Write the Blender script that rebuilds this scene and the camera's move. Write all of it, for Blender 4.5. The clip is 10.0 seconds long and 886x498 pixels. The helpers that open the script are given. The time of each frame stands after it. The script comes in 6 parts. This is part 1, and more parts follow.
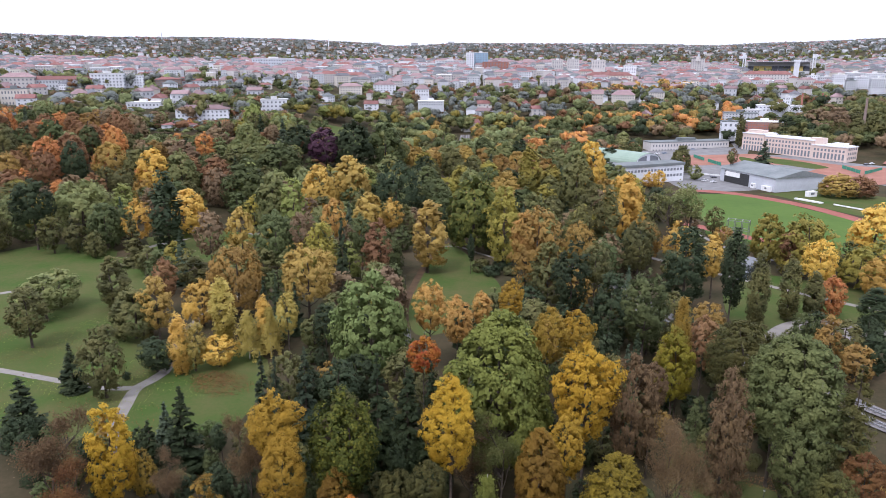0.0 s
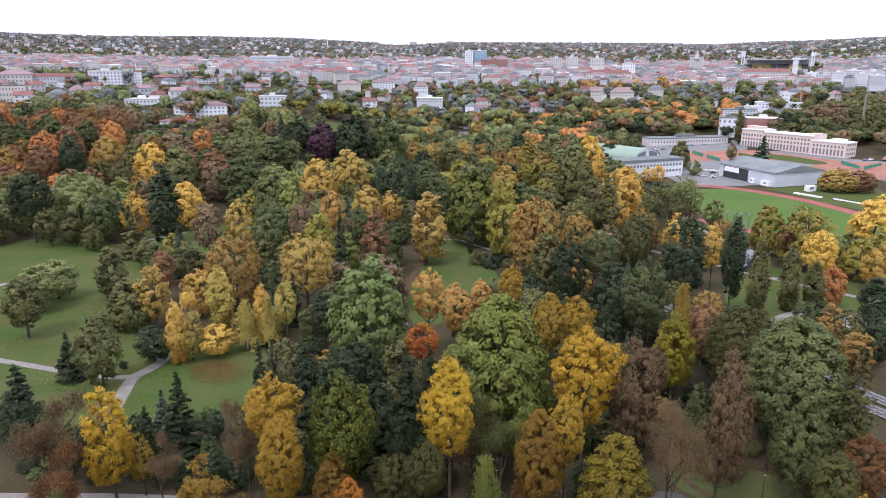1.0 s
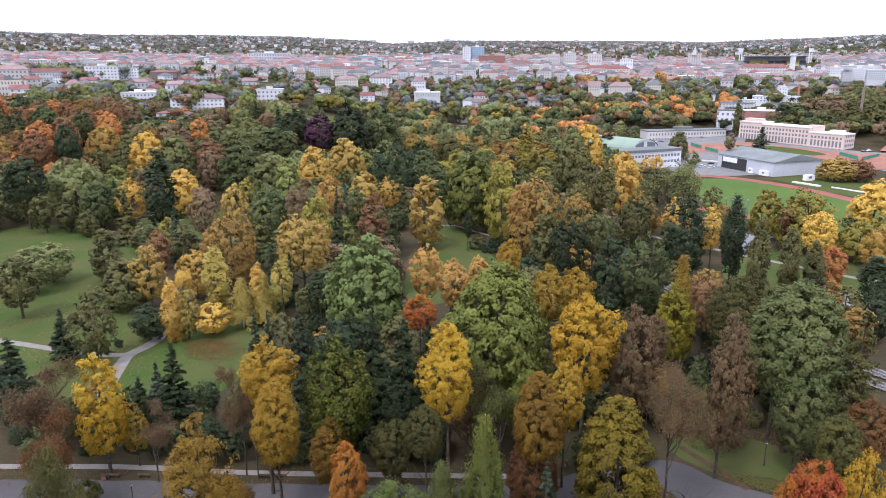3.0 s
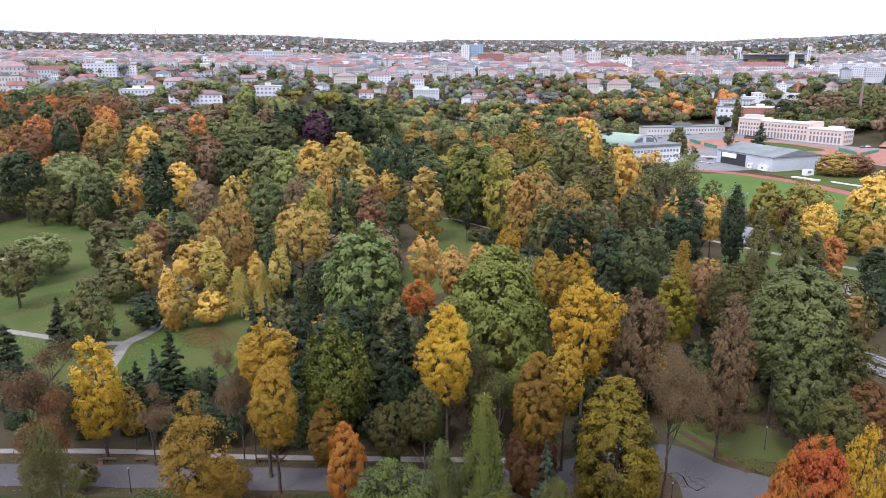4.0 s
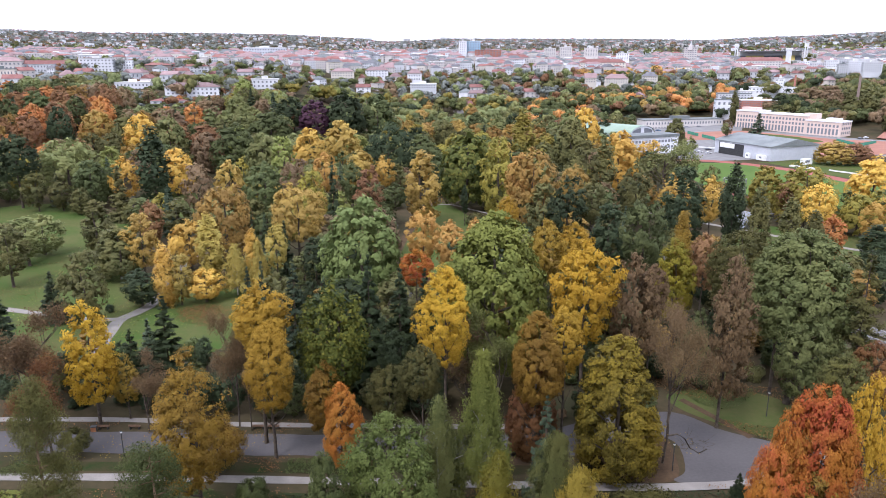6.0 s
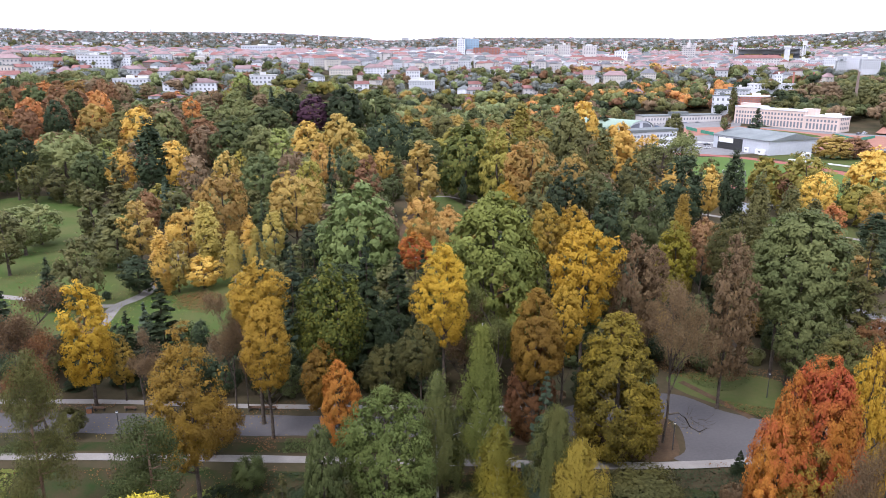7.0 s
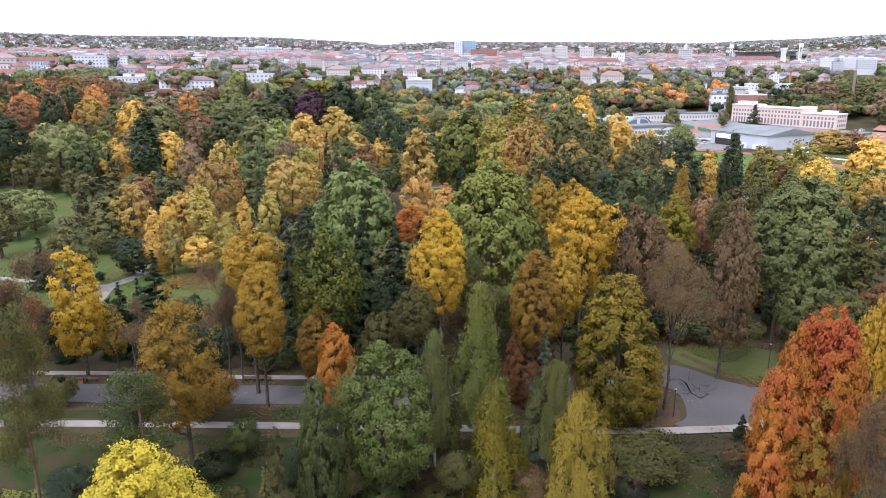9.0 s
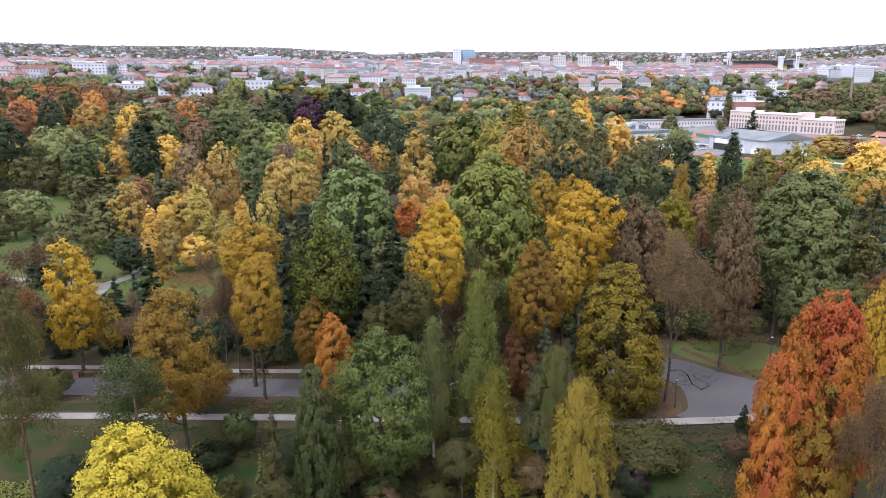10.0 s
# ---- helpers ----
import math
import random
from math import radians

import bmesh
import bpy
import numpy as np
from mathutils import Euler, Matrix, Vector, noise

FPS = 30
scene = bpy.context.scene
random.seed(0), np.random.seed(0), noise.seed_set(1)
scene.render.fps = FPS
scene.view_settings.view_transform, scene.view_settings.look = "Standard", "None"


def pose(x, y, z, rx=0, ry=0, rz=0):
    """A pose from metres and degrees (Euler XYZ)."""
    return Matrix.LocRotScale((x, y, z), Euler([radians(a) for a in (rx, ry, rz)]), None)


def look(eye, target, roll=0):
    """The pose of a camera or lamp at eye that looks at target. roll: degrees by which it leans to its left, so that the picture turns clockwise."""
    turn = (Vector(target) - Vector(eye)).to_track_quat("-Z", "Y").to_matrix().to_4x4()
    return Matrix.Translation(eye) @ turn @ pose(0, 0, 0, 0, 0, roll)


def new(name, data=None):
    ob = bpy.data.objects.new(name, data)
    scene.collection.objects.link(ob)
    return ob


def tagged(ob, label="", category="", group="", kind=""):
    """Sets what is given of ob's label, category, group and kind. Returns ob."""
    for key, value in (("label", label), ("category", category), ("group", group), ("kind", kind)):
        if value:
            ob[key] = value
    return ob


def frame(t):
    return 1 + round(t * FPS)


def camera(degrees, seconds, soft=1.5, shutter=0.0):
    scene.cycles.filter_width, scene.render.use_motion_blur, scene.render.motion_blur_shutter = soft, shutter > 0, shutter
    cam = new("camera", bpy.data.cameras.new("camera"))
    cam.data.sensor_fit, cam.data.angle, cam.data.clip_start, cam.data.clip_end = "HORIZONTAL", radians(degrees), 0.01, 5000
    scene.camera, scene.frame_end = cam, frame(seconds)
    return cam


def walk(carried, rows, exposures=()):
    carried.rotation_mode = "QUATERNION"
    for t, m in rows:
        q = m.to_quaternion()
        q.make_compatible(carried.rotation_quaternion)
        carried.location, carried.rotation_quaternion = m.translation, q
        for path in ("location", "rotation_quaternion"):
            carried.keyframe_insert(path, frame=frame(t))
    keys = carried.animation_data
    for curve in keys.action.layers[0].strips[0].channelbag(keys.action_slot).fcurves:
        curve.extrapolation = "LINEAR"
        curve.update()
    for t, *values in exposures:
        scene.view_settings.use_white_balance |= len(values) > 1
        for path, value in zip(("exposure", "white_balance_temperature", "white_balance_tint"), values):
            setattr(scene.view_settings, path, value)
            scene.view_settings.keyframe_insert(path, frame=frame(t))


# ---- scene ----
cam = camera(65.1, 10.0, soft=0.5)
METRES, EYE, TILT, LEAN, TURN = 30.0, 75.0, -15.0, 0.0, 0.0
ROWS = [
    (0.0, 0.0, 0.0, 0.0, 0.0, 0.0, -0.0),
    (0.5, 0.0009, 0.0123, -0.0461, -0.04, -0.01, 0.02),
    (1.0, 0.0011, 0.0247, -0.0931, -0.09, -0.02, 0.04),
    (1.5, 0.0015, 0.0375, -0.1402, -0.13, -0.03, 0.07),
    (2.0, 0.0024, 0.0474, -0.1868, -0.17, -0.03, 0.1),
    (2.5, 0.003, 0.0603, -0.234, -0.21, -0.03, 0.14),
    (4.0, 0.0019, 0.0946, -0.3768, -0.35, -0.04, 0.18),
    (4.5, 0.0017, 0.1062, -0.4244, -0.4, -0.04, 0.19),
    (5.0, 0.0003, 0.1192, -0.4732, -0.45, -0.04, 0.23),
    (5.5, -0.0007, 0.133, -0.5225, -0.5, -0.03, 0.25),
    (7.0, -0.0002, 0.1721, -0.6805, -0.67, -0.04, 0.31),
    (7.5, -0.0003, 0.185, -0.7341, -0.73, -0.04, 0.32),
    (8.0, -0.0005, 0.1974, -0.7842, -0.78, -0.05, 0.34),
    (8.5, -0.0002, 0.2094, -0.8314, -0.83, -0.03, 0.33),
    (9.0, 0.0001, 0.2213, -0.878, -0.88, 0.39, 0.35),
    (9.5, -0.0001, 0.2335, -0.9241, -0.93, 0.89, 0.39),
    (10.0, -0.0001, 0.2457, -0.9691, -0.98, 1.19, 0.41),
]
walk(cam, [(t, pose(0, 0, EYE, TILT, LEAN, TURN) @ pose(METRES * x, METRES * y, METRES * z, 90 + pitch, roll, yaw)) for t, x, y, z, yaw, pitch, roll in ROWS],
     exposures=((0.0, 0.06), (2.5, 0.15), (4.5, 0.29), (7.0, 0.39), (8.5, 0.44), (10.0, 0.36)))

GROUND_FAR = 4900.0

# ---- world and sun: bright overcast autumn sky ----
world = bpy.data.worlds.new("overcast_sky")
scene.world = world
world.use_nodes = True
wn, wl = world.node_tree.nodes, world.node_tree.links
wn.clear()
sky = wn.new("ShaderNodeTexSky")
sky.sky_type, sky.sun_disc = "NISHITA", False
sky.sun_elevation, sky.sun_rotation = radians(55), radians(215)
sky.air_density, sky.dust_density, sky.ozone_density = 1.0, 3.0, 1.0
sky_bg = wn.new("ShaderNodeBackground")
sky_bg.inputs["Strength"].default_value = 0.10
wl.new(sky.outputs[0], sky_bg.inputs["Color"])
cloud_noise = wn.new("ShaderNodeTexNoise")
cloud_noise.inputs["Scale"].default_value = 1.6
cloud_noise.inputs["Detail"].default_value = 3.0
cloud_ramp = wn.new("ShaderNodeValToRGB")
cloud_ramp.color_ramp.elements[0].position, cloud_ramp.color_ramp.elements[0].color = 0.3, (0.84, 0.885, 1.0, 1)
cloud_ramp.color_ramp.elements[1].position, cloud_ramp.color_ramp.elements[1].color = 0.65, (0.90, 0.92, 1.0, 1)
wl.new(cloud_noise.outputs["Fac"], cloud_ramp.inputs["Fac"])
cloud_bg = wn.new("ShaderNodeBackground")
wl.new(cloud_ramp.outputs["Color"], cloud_bg.inputs["Color"])
# an overcast sky is about three times as bright overhead as at the horizon
sky_co, sky_xyz, sky_rise = wn.new("ShaderNodeTexCoord"), wn.new("ShaderNodeSeparateXYZ"), wn.new("ShaderNodeMapRange")
wl.new(sky_co.outputs["Generated"], sky_xyz.inputs[0])
wl.new(sky_xyz.outputs["Z"], sky_rise.inputs["Value"])
sky_rise.inputs["From Min"].default_value, sky_rise.inputs["From Max"].default_value = 0.0, 1.0
sky_rise.inputs["To Min"].default_value, sky_rise.inputs["To Max"].default_value = 1.36, 2.7
wl.new(sky_rise.outputs["Result"], cloud_bg.inputs["Strength"])
sky_mix = wn.new("ShaderNodeMixShader")
sky_mix.inputs["Fac"].default_value = 0.8
wl.new(sky_bg.outputs[0], sky_mix.inputs[1])
wl.new(cloud_bg.outputs[0], sky_mix.inputs[2])
w_out = wn.new("ShaderNodeOutputWorld")
wl.new(sky_mix.outputs[0], w_out.inputs["Surface"])

sun_data = bpy.data.lights.new("sun", "SUN")
sun_data.energy, sun_data.angle, sun_data.color = 1.9, radians(12), (1.0, 0.96, 0.95)
sun = new("sun", sun_data)
sun.matrix_world = look((-50, -10, 130), (0, 60, 0))
scene.view_settings.use_white_balance = True
scene.view_settings.white_balance_temperature, scene.view_settings.white_balance_tint = 6050, 17


# ---- materials ----
def principled(name, rough=0.8, metal=0.0):
    m = bpy.data.materials.new(name)
    m.use_nodes = True
    b = m.node_tree.nodes["Principled BSDF"]
    b.inputs["Roughness"].default_value = rough
    b.inputs["Metallic"].default_value = metal
    b.inputs["Specular IOR Level"].default_value = 0.25
    return m, m.node_tree.nodes, m.node_tree.links, b


def surface(name, c1, c2, scale, rough=0.85, fine=8.0, bump=0.0, metal=0.0, vary=0.0, space="Object"):
    """Two colours mixed by coarse and fine noise, with a little relief; vary: change from piece to piece."""
    m, n, l, b = principled(name, rough, metal)
    if rough >= 0.9:
        b.inputs["Specular IOR Level"].default_value = 0.06
    tc = n.new("ShaderNodeTexCoord")
    big = n.new("ShaderNodeTexNoise")
    big.inputs["Scale"].default_value, big.inputs["Detail"].default_value = scale, 4.0
    small = n.new("ShaderNodeTexNoise")
    small.inputs["Scale"].default_value, small.inputs["Detail"].default_value = scale * fine, 3.0
    for k in (big, small):
        l.new(tc.outputs[space], k.inputs["Vector"])
    add = n.new("ShaderNodeMath")
    add.operation = "MULTIPLY_ADD"
    l.new(small.outputs["Fac"], add.inputs[0])
    add.inputs[1].default_value = 0.45
    l.new(big.outputs["Fac"], add.inputs[2])
    ramp = n.new("ShaderNodeValToRGB")
    ramp.color_ramp.elements[0].position, ramp.color_ramp.elements[0].color = 0.52, (*c1, 1)
    ramp.color_ramp.elements[1].position, ramp.color_ramp.elements[1].color = 0.92, (*c2, 1)
    l.new(add.outputs[0], ramp.inputs["Fac"])
    out = ramp.outputs["Color"]
    if vary:
        info, hsv, rng = n.new("ShaderNodeObjectInfo"), n.new("ShaderNodeHueSaturation"), n.new("ShaderNodeMapRange")
        rng.inputs["To Min"].default_value, rng.inputs["To Max"].default_value = 1 - vary, 1 + vary
        l.new(info.outputs["Random"], rng.inputs["Value"])
        l.new(rng.outputs["Result"], hsv.inputs["Value"])
        l.new(out, hsv.inputs["Color"])
        out = hsv.outputs["Color"]
    l.new(out, b.inputs["Base Color"])
    if bump:
        bp = n.new("ShaderNodeBump")
        bp.inputs["Strength"].default_value, bp.inputs["Distance"].default_value = bump, 0.1
        l.new(add.outputs[0], bp.inputs["Height"])
        l.new(bp.outputs["Normal"], b.inputs["Normal"])
    return m


def foliage(name, c1, c2, c3, rough=1.0, dim=0.8, rich=1.02):
    """Leaves: c1 and c2 in drifts through the crown, single clumps turning to c3, each tree a little different. rough: how much single tufts stand out."""
    m, n, l, b = principled(name, 0.6)
    b.inputs["Specular IOR Level"].default_value = 0.07
    tc, geo, info = n.new("ShaderNodeTexCoord"), n.new("ShaderNodeNewGeometry"), n.new("ShaderNodeObjectInfo")
    drift = n.new("ShaderNodeTexNoise")
    drift.noise_dimensions = "4D"
    drift.inputs["Scale"].default_value, drift.inputs["Detail"].default_value = 0.22, 2.0
    wmul = n.new("ShaderNodeMath")
    wmul.operation = "MULTIPLY"
    wmul.inputs[1].default_value = 40.0
    l.new(info.outputs["Random"], wmul.inputs[0])
    l.new(wmul.outputs[0], drift.inputs["W"])
    l.new(tc.outputs["Object"], drift.inputs["Vector"])
    r1 = n.new("ShaderNodeMapRange")
    r1.inputs["From Min"].default_value, r1.inputs["From Max"].default_value = 0.36, 0.64
    l.new(drift.outputs["Fac"], r1.inputs["Value"])
    mix1 = n.new("ShaderNodeMix")
    mix1.data_type = "RGBA"
    mix1.inputs["A"].default_value, mix1.inputs["B"].default_value = (*c1, 1), (*c2, 1)
    l.new(r1.outputs["Result"], mix1.inputs["Factor"])
    r2 = n.new("ShaderNodeMapRange")
    r2.inputs["From Min"].default_value, r2.inputs["From Max"].default_value = 0.62, 1.0
    r2.inputs["To Max"].default_value = 0.85 * min(1.0, rough + 0.15)
    l.new(geo.outputs["Random Per Island"], r2.inputs["Value"])
    mix2 = n.new("ShaderNodeMix")
    mix2.data_type = "RGBA"
    mix2.inputs["B"].default_value = (*c3, 1)
    l.new(r2.outputs["Result"], mix2.inputs["Factor"])
    l.new(mix1.outputs["Result"], mix2.inputs["A"])
    hsv = n.new("ShaderNodeHueSaturation")
    val, hue = n.new("ShaderNodeMapRange"), n.new("ShaderNodeMapRange")
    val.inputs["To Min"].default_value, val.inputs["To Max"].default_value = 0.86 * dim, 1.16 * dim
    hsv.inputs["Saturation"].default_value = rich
    speck, both = n.new("ShaderNodeMapRange"), n.new("ShaderNodeMath")
    speck.inputs["To Min"].default_value, speck.inputs["To Max"].default_value = 1 - 0.45 * rough, 1 + 0.45 * rough
    both.operation = "MULTIPLY"
    grain, grain_range, all3 = n.new("ShaderNodeTexNoise"), n.new("ShaderNodeMapRange"), n.new("ShaderNodeMath")
    grain.inputs["Scale"].default_value, grain.inputs["Detail"].default_value = 4.5, 4.0
    l.new(tc.outputs["Object"], grain.inputs["Vector"])
    grain_range.inputs["From Min"].default_value, grain_range.inputs["From Max"].default_value = 0.34, 0.68
    grain_range.inputs["To Min"].default_value, grain_range.inputs["To Max"].default_value = 1 - 0.5 * rough, 1 + 0.6 * rough
    l.new(grain.outputs["Fac"], grain_range.inputs["Value"])
    all3.operation = "MULTIPLY"
    l.new(both.outputs[0], all3.inputs[0])
    l.new(grain_range.outputs["Result"], all3.inputs[1])
    l.new(geo.outputs["Random Per Island"], speck.inputs["Value"])
    l.new(val.outputs["Result"], both.inputs[0])
    l.new(speck.outputs["Result"], both.inputs[1])
    hue.inputs["To Min"].default_value, hue.inputs["To Max"].default_value = 0.494, 0.506
    l.new(info.outputs["Random"], val.inputs["Value"])
    l.new(info.outputs["Random"], hue.inputs["Value"])
    l.new(all3.outputs[0], hsv.inputs["Value"])
    l.new(hue.outputs["Result"], hsv.inputs["Hue"])
    l.new(mix2.outputs["Result"], hsv.inputs["Color"])
    l.new(hsv.outputs["Color"], b.inputs["Base Color"])
    tr = n.new("ShaderNodeBsdfTranslucent")
    l.new(hsv.outputs["Color"], tr.inputs["Color"])
    ms = n.new("ShaderNodeMixShader")
    ms.inputs["Fac"].default_value = 0.28
    l.new(b.outputs[0], ms.inputs[1])
    l.new(tr.outputs[0], ms.inputs[2])
    l.new(ms.outputs[0], n["Material Output"].inputs["Surface"])
    return m


LEAF_TONES = {
    "gold": ("leaves_gold", (0.52, 0.318, 0.047), (0.55, 0.355, 0.05), (0.53, 0.355, 0.057)),
    "yellow": ("leaves_yellow", (0.45, 0.278, 0.047), (0.40, 0.252, 0.045), (0.31, 0.21, 0.043)),
    "lemon": ("leaves_lemon", (0.50, 0.42, 0.06), (0.58, 0.45, 0.06), (0.36, 0.34, 0.07)),
    "ochre": ("leaves_ochre", (0.32, 0.215, 0.05), (0.40, 0.27, 0.052), (0.23, 0.165, 0.05)),
    "bronze": ("leaves_bronze", (0.22, 0.133, 0.034), (0.31, 0.188, 0.038), (0.17, 0.11, 0.032)),
    "deep": ("leaves_deep_green", (0.066, 0.09, 0.023), (0.125, 0.14, 0.029), (0.36, 0.30, 0.042)),
    "yellowgreen": ("leaves_yellow_green", (0.20, 0.18, 0.035), (0.30, 0.24, 0.035), (0.12, 0.13, 0.035)),
    "greengold": ("leaves_green_gold", (0.15, 0.125, 0.028), (0.29, 0.22, 0.036), (0.40, 0.31, 0.042)),
    "orange": ("leaves_orange", (0.50, 0.185, 0.046), (0.44, 0.21, 0.05), (0.50, 0.26, 0.06)),
    "red": ("leaves_red", (0.44, 0.105, 0.05), (0.48, 0.205, 0.042), (0.42, 0.26, 0.05)),
    "rust": ("leaves_rust", (0.20, 0.10, 0.048), (0.25, 0.135, 0.054), (0.17, 0.095, 0.044)),
    "brown": ("leaves_brown", (0.175, 0.118, 0.068), (0.225, 0.155, 0.082), (0.28, 0.18, 0.08)),
    "olive": ("leaves_olive", (0.095, 0.098, 0.038), (0.14, 0.13, 0.042), (0.18, 0.17, 0.06)),
    "pale": ("leaves_pale_green", (0.15, 0.17, 0.06), (0.19, 0.195, 0.065), (0.25, 0.235, 0.085)),
    "fresh": ("leaves_fresh_green", (0.175, 0.205, 0.055), (0.23, 0.25, 0.06), (0.27, 0.29, 0.09)),
    "leaf": ("leaves_bright_green", (0.125, 0.168, 0.05), (0.165, 0.205, 0.058), (0.195, 0.23, 0.075)),
    "straw": ("leaves_straw", (0.35, 0.275, 0.055), (0.41, 0.315, 0.062), (0.29, 0.245, 0.055)),
    "amber": ("leaves_amber", (0.37, 0.195, 0.045), (0.41, 0.235, 0.05), (0.33, 0.20, 0.05)),
    "green": ("leaves_green", (0.075, 0.094, 0.036), (0.10, 0.118, 0.04), (0.135, 0.15, 0.058)),
    "sage": ("leaves_sage", (0.15, 0.178, 0.07), (0.195, 0.215, 0.08), (0.24, 0.255, 0.105)),
    "dark": ("leaves_dark_green", (0.036, 0.051, 0.026), (0.052, 0.069, 0.031), (0.07, 0.088, 0.04)),
    "blue": ("needles_blue_green", (0.052, 0.074, 0.045), (0.078, 0.102, 0.06), (0.115, 0.14, 0.085)),
    # the next two are paled and greyed: distance haze put into the colour
    "twig_haze": ("twigs_haze_grey", (0.20, 0.185, 0.17), (0.25, 0.23, 0.215), (0.17, 0.17, 0.15)),
    "haze": ("leaves_haze_green", (0.15, 0.17, 0.15), (0.20, 0.215, 0.19), (0.25, 0.24, 0.21)),
    "purple": ("leaves_purple", (0.075, 0.034, 0.052), (0.10, 0.045, 0.07), (0.06, 0.032, 0.045)),
}
LEAF = {k: foliage(*v, rough=0.26) for k, v in LEAF_TONES.items()}
# copies for distant trees: brighter, greyer, less contrast, haze put into the colour
LEAF_HAZED = {k: foliage(v[0] + "_hazed", *v[1:], rough=0.2, dim=1.12, rich=0.93) for k, v in LEAF_TONES.items()}
SAY = {
    "leaf": "bright green", "straw": "straw yellow", "amber": "amber brown",     "gold": "golden yellow", "yellow": "yellow turning green", "lemon": "lemon yellow", "ochre": "ochre brown-gold",
    "yellowgreen": "yellow-green", "bronze": "bronze and gold", "deep": "deep green, gold-tipped", "greengold": "dark green, gold-topped", "orange": "bright orange", "red": "red and orange",
    "rust": "rust brown", "brown": "thin withered brown", "olive": "olive green", "pale": "pale green", "fresh": "fresh green",
    "green": "green", "dark": "dark green", "blue": "blue-green", "purple": "dark purple", "sage": "muted green", "twig_haze": "haze-greyed brown", "haze": "grey-green",
}
BARK = surface("bark", (0.045, 0.035, 0.028), (0.11, 0.09, 0.07), 1.5, 0.95, bump=0.6)
BARK_PALE = surface("bark_birch", (0.30, 0.28, 0.25), (0.55, 0.53, 0.49), 2.0, 0.8, bump=0.3)
BARK_PINE = surface("bark_pine", (0.12, 0.075, 0.05), (0.22, 0.15, 0.10), 1.5, 0.95, bump=0.6)
FLOOR_WOOD = surface("woodland_floor", (0.034, 0.034, 0.017), (0.07, 0.052, 0.030), 0.06, 0.95, fine=14, bump=0.3)
LAWN = surface("lawn_grass", (0.046, 0.080, 0.018), (0.086, 0.086, 0.032), 0.07, 0.95, fine=14, bump=0.4)
# darker than the lawn: tree shade put into the colour, beside brown litter
BANK = surface("bank_grass_shaded", (0.017, 0.035, 0.009), (0.05, 0.037, 0.02), 0.28, 0.95, fine=14, bump=0.4)
PITCH = surface("pitch_grass", (0.065, 0.11, 0.026), (0.085, 0.135, 0.032), 0.03, 0.9, fine=12)
LITTER = surface("leaf_litter", (0.055, 0.037, 0.024), (0.095, 0.062, 0.036), 0.25, 0.95, fine=10, bump=0.4)
ASPHALT = surface("asphalt", (0.075, 0.070, 0.071), (0.10, 0.094, 0.093), 0.08, 0.9, fine=30, bump=0.1)
GRAVEL = surface("pale_gravel", (0.18, 0.165, 0.148), (0.25, 0.232, 0.21), 0.3, 0.95, fine=20, bump=0.2)
CONCRETE = surface("concrete", (0.15, 0.147, 0.145), (0.21, 0.207, 0.205), 0.2, 0.9)
TARTAN = surface("red_running_track", (0.23, 0.08, 0.065), (0.28, 0.11, 0.09), 0.1, 0.9)
CLAY = surface("red_clay", (0.25, 0.12, 0.09), (0.31, 0.16, 0.12), 0.1, 0.95)
WATER = surface("dark_stream", (0.015, 0.018, 0.014), (0.03, 0.03, 0.02), 0.2, 0.12)
POND = surface("pond_water", (0.02, 0.025, 0.025), (0.03, 0.035, 0.035), 0.2, 0.03)
POND.node_tree.nodes["Principled BSDF"].inputs["Specular IOR Level"].default_value = 0.5
SCREEN_GREEN = surface("green_screen", (0.05, 0.22, 0.15), (0.07, 0.28, 0.19), 0.5, 0.8)
SCREEN_PURPLE = surface("purple_screen", (0.20, 0.11, 0.24), (0.25, 0.15, 0.30), 0.5, 0.8)
BIN = surface("bin_boards", (0.22, 0.09, 0.04), (0.28, 0.13, 0.06), 2.0, 0.8)
BALLAST = surface("rail_ballast", (0.11, 0.10, 0.10), (0.20, 0.19, 0.18), 2.0, 0.95, bump=0.3)
STEEL = surface("steel", (0.28, 0.28, 0.29), (0.40, 0.40, 0.41), 1.0, 0.4, metal=0.8)
DARKMETAL = surface("dark_metal", (0.03, 0.03, 0.032), (0.06, 0.06, 0.06), 2.0, 0.5)
BENCHWOOD = surface("bench_wood", (0.10, 0.06, 0.04), (0.16, 0.10, 0.06), 3.0, 0.8)
WHITE = surface("white_paint", (0.72, 0.72, 0.71), (0.82, 0.82, 0.81), 0.5, 0.6)
GLOBE = surface("lamp_globe", (0.65, 0.65, 0.63), (0.75, 0.75, 0.73), 1.0, 0.3)
